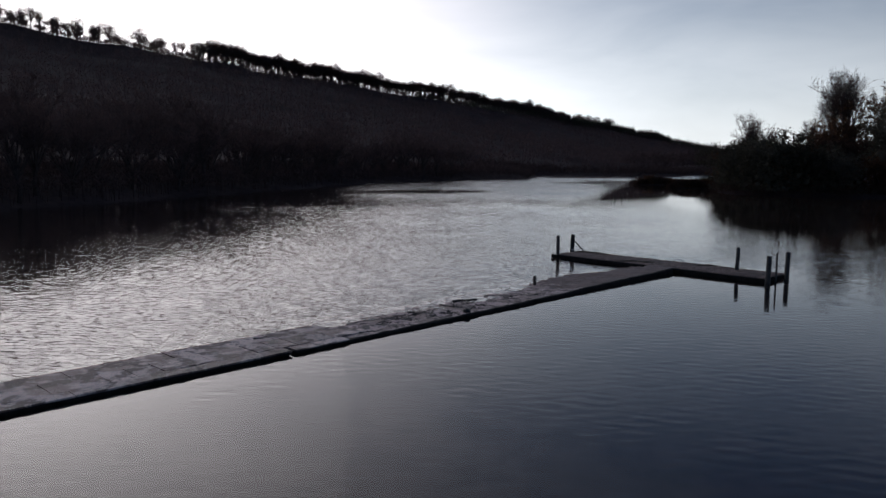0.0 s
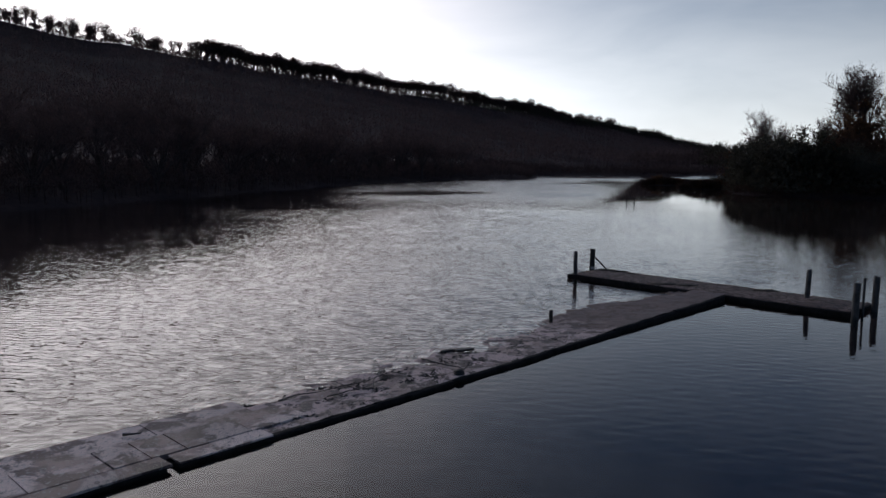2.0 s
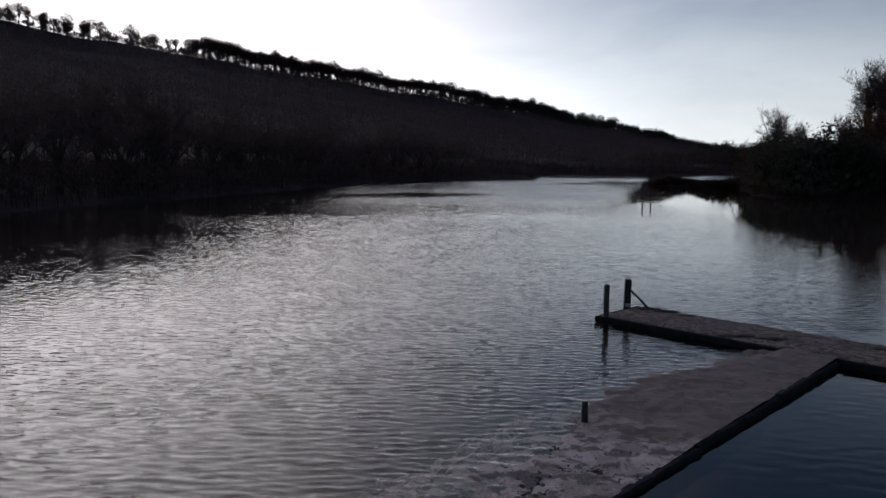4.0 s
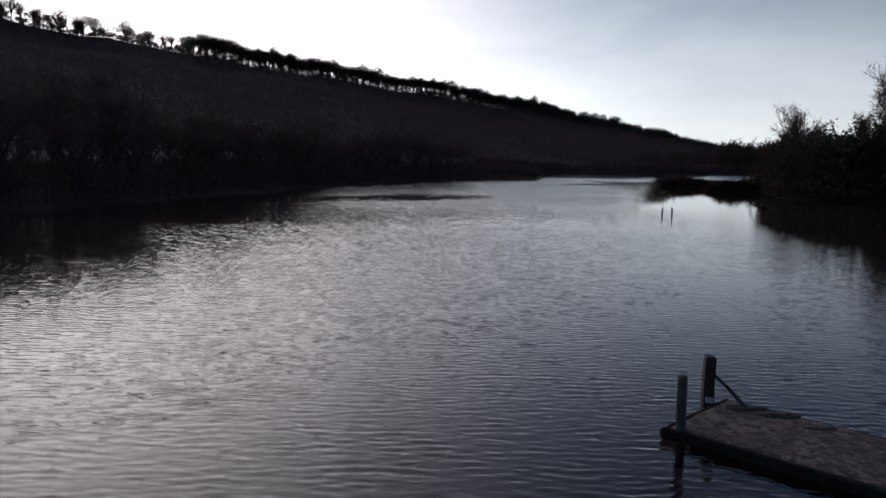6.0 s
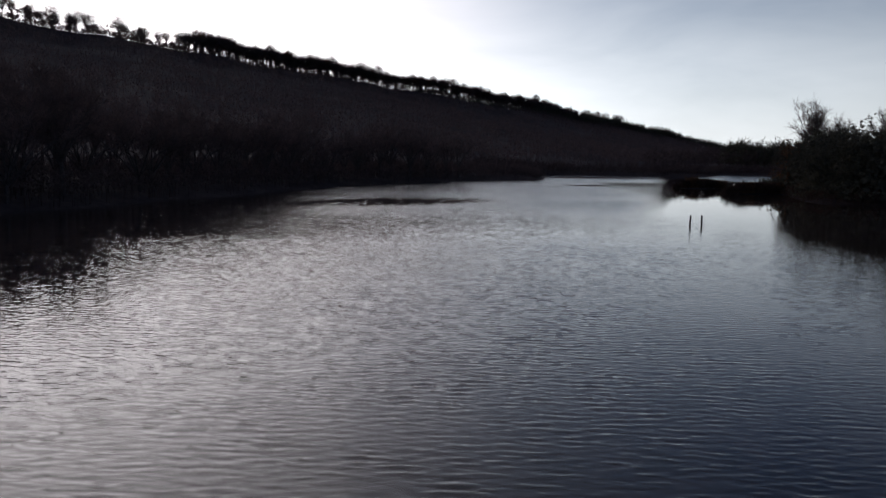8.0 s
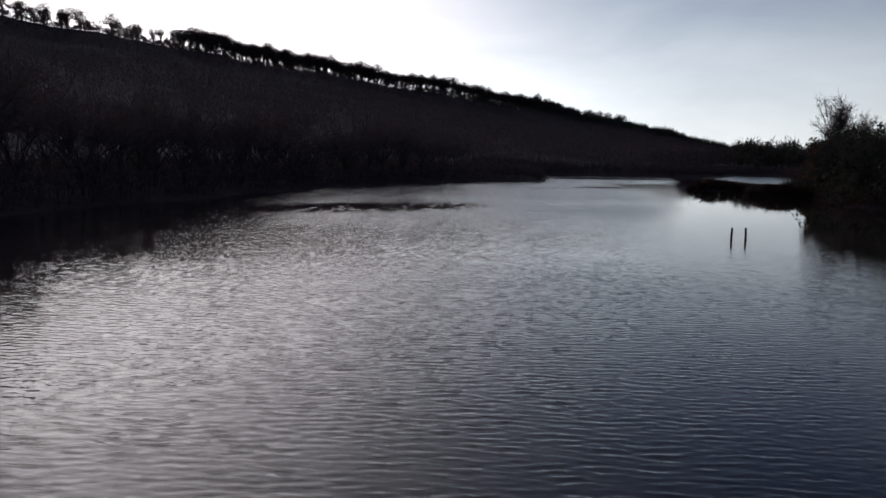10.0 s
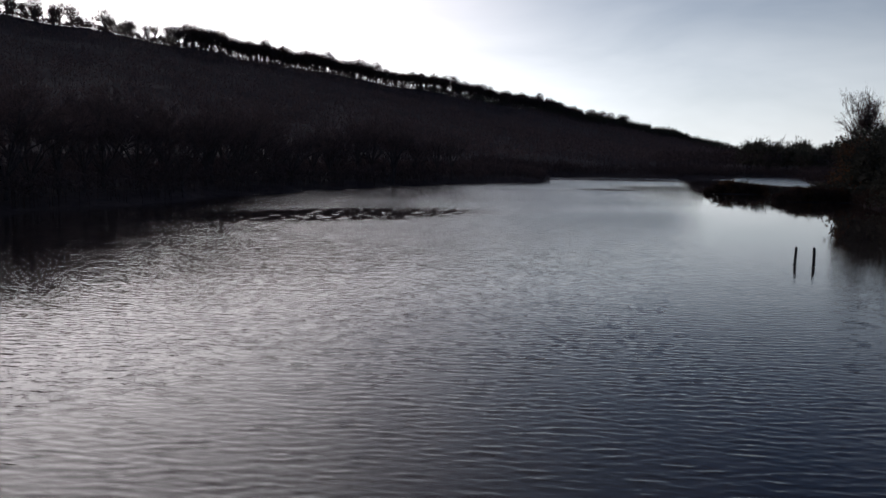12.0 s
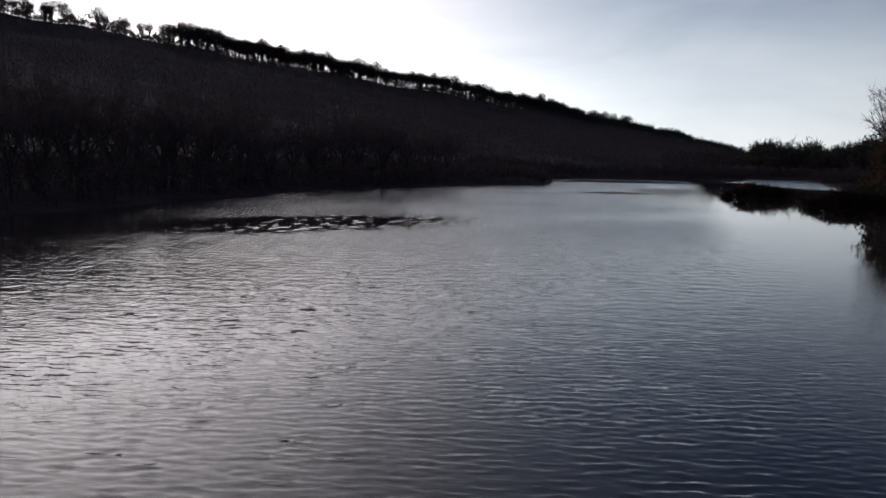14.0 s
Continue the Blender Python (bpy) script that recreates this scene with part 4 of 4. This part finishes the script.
def build_head():
    length, width = 12.25, 2.5
    nx, ny = 110, 24
    verts, faces = [], []
    for i in range(nx + 1):
        for j in range(ny + 1):
            x, y = length * i / nx, width * j / ny
            edge = min(x, length - x, y, width - y)
            z = TOP + 0.02 * noise.noise(Vector((x * 1.1, y * 1.3, 5))) + 0.012 * noise.noise(Vector((x * 6, y * 6, 2)))
            z -= 0.035 * max(0.0, 1 - edge / 0.12)
            verts.append((x + 0.03 * noise.noise(Vector((x * 2, y * 2, 9))), y, z))
    w = ny + 1
    for i in range(nx):
        for j in range(ny):
            a = i * w + j
            faces.append((a, a + w, a + w + 1, a + 1))
    part("deck", mesh_of("deck", verts, faces, HEAD_DECK, True), HEAD_DECK, cross, "mud-covered grey-brown deck")
    bays = [0.0, 3.1, 6.2, 9.2, 12.25]
    for i, (a, b) in enumerate(zip(bays, bays[1:])):
        part("fascia", rough_box(a, b - 0.02, -0.10, 0.05, 0.0, TOP - 0.03, 0.4, 0.02, 90 + i, 0.03), WET_BEAM, cross, "black wet fascia beam")
        part("fascia", rough_box(a, b - 0.02, width - 0.05, width + 0.08, 0.0, TOP - 0.03, 0.4, 0.02, 95 + i, 0.03), WET_BEAM, cross, "black wet fascia beam")
    for x in (-0.08, length - 0.08):
        bm = rough_box(-0.1, width + 0.08, 0, 0.1, 0.0, TOP - 0.02, 0.4, 0.02, 99, 0.03)
        bmesh.ops.transform(bm, matrix=Matrix.Translation((x + 0.1, 0, 0)) @ Matrix.Rotation(radians(90), 4, "Z"), verts=bm.verts)
        part("end_beam", bm, WET_BEAM, cross, "black wet end beam")
    # round bumper log at the left end
    bm = tube([(-0.04, -0.14, 0.11), (-0.05, 1.0, 0.115), (-0.04, 2.3, 0.11)], [0.10, 0.11, 0.10], 10, rng=random.Random(5), wobble=0.05)
    part("bumper", bm, WET_BEAM, cross, "rounded black bumper log", True)
    bm = rough_box(0.35, length - 0.15, 0.2, width - 0.2, -1.0, TOP - 0.06, 1.0, 0.02, 33)
    part("underframe", bm, WET_BEAM, cross)


build_head()
for members, m in ((walkway, STEM), (cross, HEAD)):
    for ob in members:
        ob.parent, ob.matrix_basis = jetty, m


def post(label, x, y, top, radius, seed, square=False, lean=(0.0, 0.0), mat=POST_WOOD):
    ob = thing("mooring_post", label, "post", Matrix.Translation((x, y, 0)), "posts of the jetty")
    r = random.Random(seed)
    zs = [-1.4, -0.1, 0.28 * top, 0.57 * top, top - 0.05, top]
    pts = [(lean[0] * z + r.uniform(-0.008, 0.008), lean[1] * z, z) for z in zs]
    rad = [radius * 1.05, radius * 1.04, radius, radius * 0.98, radius * 0.95, radius * 0.8]
    part("shaft", tube(pts, rad, 4 if square else 10, rng=r, wobble=0.04), mat, ob, smooth=not square)
    return ob


post("slim round weathered post at the deck's corner", 3.05, 53.72, 1.31, 0.10, 1)
braced = post("thick square dark post with a slanting brace", 4.03, 55.6, 1.23, 0.165, 2, True, mat=DRIFT)
bm = tube([(0.09, -0.05, 0.83), (0.33, -0.25, 0.62), (0.66, -0.5, 0.27)], [0.042, 0.04, 0.045], 6, rng=random.Random(8), wobble=0.1)
part("brace", bm, POST_WOOD, braced, "slanting timber brace")
bm = rough_box(-0.09, 0.07, -0.21, -0.15, 0.24, 0.36, 0.2, 0.01, 8)
part("bracket", bm, PALE_STONE, braced, "pale bracket at the foot")
post("slightly leaning round weathered post", 11.68, 48.62, 1.37, 0.10, 3, lean=(0.03, 0.0))
post("round post in front of the deck's end", 12.27, 45.76, 1.31, 0.12, 4, lean=(0.02, 0.0))
post("round weathered post at the deck's far corner", 13.70, 47.42, 1.33, 0.12, 6, lean=(0.015, 0.0))
post("thin dark metal pole by the deck's end", 12.95, 46.70, 1.36, 0.045, 5)
post("short broken post stump standing in the silt", 1.41, 43.6, 0.45, 0.07, 7, mat=DRIFT)
pair = [post("lone leaning stake standing in open water", 14.97, 118.64, 0.80, 0.075, 8, lean=(0.04, 0.0), mat=DRIFT),
        post("lone crooked stake standing in open water", 15.97, 118.68, 0.80, 0.08, 9, lean=(-0.03, 0.0), mat=DRIFT)]
for ob in pair:
    tagged(ob, group="stakes in open water")

# ---- drift on the sunken walkway ----
def stem_spot(x, y, z):
    return STEM @ Vector((x, y, z - 0.04))


def branch(label, pts, radius, seed, twigs=3):
    """A fallen branch with a few side twigs; points along and across the walkway."""
    r = random.Random(seed)
    ob = thing("fallen_branch", label, "branch", STEM @ Matrix.Translation((0, 0, -0.04)), "branches on the walkway")
    p = [Vector(q) for q in pts]
    p = [q for a, b in zip(p, p[1:]) for q in (a, a.lerp(b, 0.33) + Vector((r.gauss(0, 0.04), r.gauss(0, 0.06), 0.01)), a.lerp(b, 0.67) + Vector((r.gauss(0, 0.04), r.gauss(0, 0.06), 0.01)))] + [p[-1]]
    part("stick", tube(p, [radius * (1 - 0.6 * i / (len(p) - 1)) for i in range(len(p))], 6, rng=r, wobble=0.15), DRIFT, ob)
    for _ in range(twigs):
        k = r.randrange(len(p) - 1)
        a = p[k].lerp(p[k + 1], r.random())
        d = Vector((r.gauss(0, 1), r.gauss(0, 1), abs(r.gauss(0, 0.3)))).normalized() * r.uniform(0.2, 0.5)
        part("twig", tube([a, a + d * 0.6, a + d + Vector((0, 0, -0.03))], [radius * 0.5, radius * 0.4, radius * 0.2], 5), DRIFT, ob)
    return ob


branch("long thin dark branch lying on wet silt", [(11.0, 1.75, 0.12), (12.4, 1.6, 0.13), (13.6, 1.55, 0.13), (14.6, 1.8, 0.12)], 0.015, 1)
branch("crooked forked branch lying on the silt", [(11.9, 1.15, 0.15), (12.7, 1.05, 0.17), (13.5, 1.25, 0.16), (14.2, 1.2, 0.15)], 0.016, 2, 4)
branch("dark branch lying across the walkway", [(15.9, 2.15, 0.09), (15.8, 1.3, 0.14), (15.72, 0.4, 0.17)], 0.028, 3, 2)
branch("slender bent stick on the silt", [(13.05, 0.85, 0.15), (13.4, 1.25, 0.24), (13.85, 1.56, 0.16), (14.3, 1.2, 0.15)], 0.014, 4, 1)
branch("short stick lying on a slab", [(7.6, 1.95, 0.17), (7.95, 1.88, 0.175)], 0.03, 5, 0)


def lump(label, x, y, z, size, seed, mat=DRIFT):
    bm = bmesh.new()
    bmesh.ops.create_icosphere(bm, subdivisions=3, radius=1.0)
    for v in bm.verts:
        k = 1 + 0.35 * noise.noise(v.co * 1.6 + Vector((seed, 0, 0))) + 0.15 * noise.noise(v.co * 4 + Vector((0, seed, 0)))
        v.co = Vector((v.co.x * size[0], v.co.y * size[1], v.co.z * size[2])) * k
    ob = part("driftwood_lump", bm, mat, None, smooth=True)
    ob.matrix_basis = Matrix.Translation(stem_spot(x, y, z))
    tagged(ob, label, "driftwood")


lump("dark sodden lump of wood at the walkway's edge", 15.35, 0.26, 0.20, (0.15, 0.10, 0.085), 3)

boards = thing("broken_board", "broken dark board lying half awash", "board", Matrix.Translation(stem_spot(17.4, 1.95, 0.12)) @ Matrix.Rotation(radians(30), 4, "Z"), "boards on the walkway")
part("plank", rough_box(-0.27, 0.28, -0.10, 0.11, -0.03, 0.03, 0.15, 0.012, 5), DRIFT, boards)
boards = thing("broken_board", "narrow splintered board lying half awash", "board", Matrix.Translation(stem_spot(17.1, 2.3, 0.08)) @ Matrix.Rotation(radians(38), 4, "Z"), "boards on the walkway")
part("plank", rough_box(-0.22, 0.2, -0.05, 0.06, -0.03, 0.03, 0.15, 0.012, 6), DRIFT, boards)


def clump(x, y, size, seed):
    """A tussock of moss and rotted reed on the deck."""
    bm = bmesh.new()
    bmesh.ops.create_icosphere(bm, subdivisions=4, radius=1.0)
    for v in bm.verts:
        k = 1 + 0.3 * noise.noise(v.co * 2 + Vector((seed, 1, 0))) + 0.25 * noise.noise(v.co * 6 + Vector((0, seed, 0)))
        v.co = Vector((v.co.x * size[0], v.co.y * size[1], v.co.z * size[2])) * k
    ob = part("moss_clump", bm, MOSS, None, smooth=True)
    ob.matrix_basis = Matrix.Translation(HEAD @ Vector((x, y, TOP)))
    tagged(ob, "low brown clump of moss and rotted reed", "moss", "clumps on the deck")


for i, (x, y, size) in enumerate(((0.55, 2.15, (0.4, 0.2, 0.06)), (1.2, 2.25, (0.42, 0.16, 0.05)), (2.1, 2.1, (0.3, 0.15, 0.04)), (4.6, 0.5, (0.6, 0.25, 0.06)), (5.4, 0.9, (0.5, 0.3, 0.05)), (8.3, 2.1, (0.5, 0.2, 0.06)))):
    clump(x, y, size, i * 3.7)


def litter():
    """Clods, leaves and scraps strewn over the silt, in one mesh."""
    r = np.random.RandomState(4)
    verts, faces = [], []
    for _ in range(3000):
        x, y = r.uniform(10.2, 24.0), abs(r.normal(1.2, 0.7)) + 0.15
        if r.rand() < 0.35:
            x = r.normal(14.5, 1.2)
        n1 = noise.noise(Vector((x * 0.8, y * 0.9, 3.1)))
        t = max(0.0, (y - 0.3) / (2.0 + 0.4 * n1))
        z = LOW - 0.01 - 0.112 * t ** 1.1 + 0.02 * n1
        if t > 0.98 or x > 24 or noise.noise(Vector((x * 1.3, y * 1.6, 8.0))) < 0.02:
            continue
        a, w, l, h = r.uniform(0, 3.14), r.uniform(0.015, 0.06), r.uniform(0.03, 0.14), r.uniform(0.004, 0.022)
        base = len(verts)
        for k in range(6):
            q = k * math.pi / 3
            s = r.uniform(0.7, 1.2)
            dx, dy = l * s * math.cos(q), w * s * math.sin(q)
            verts.append((x + dx * math.cos(a) - dy * math.sin(a), y + dx * math.sin(a) + dy * math.cos(a), z - 0.02))
        verts.append((x, y, z + h))
        faces += [(base + k, base + (k + 1) % 6, base + 6) for k in range(6)]
    ob = new("litter", mesh_of("litter", verts, faces, DEBRIS))
    ob.matrix_basis = STEM
    tagged(ob, "dark leaf litter and clods strewn over the silt", "litter", kind="stuff")


litter()
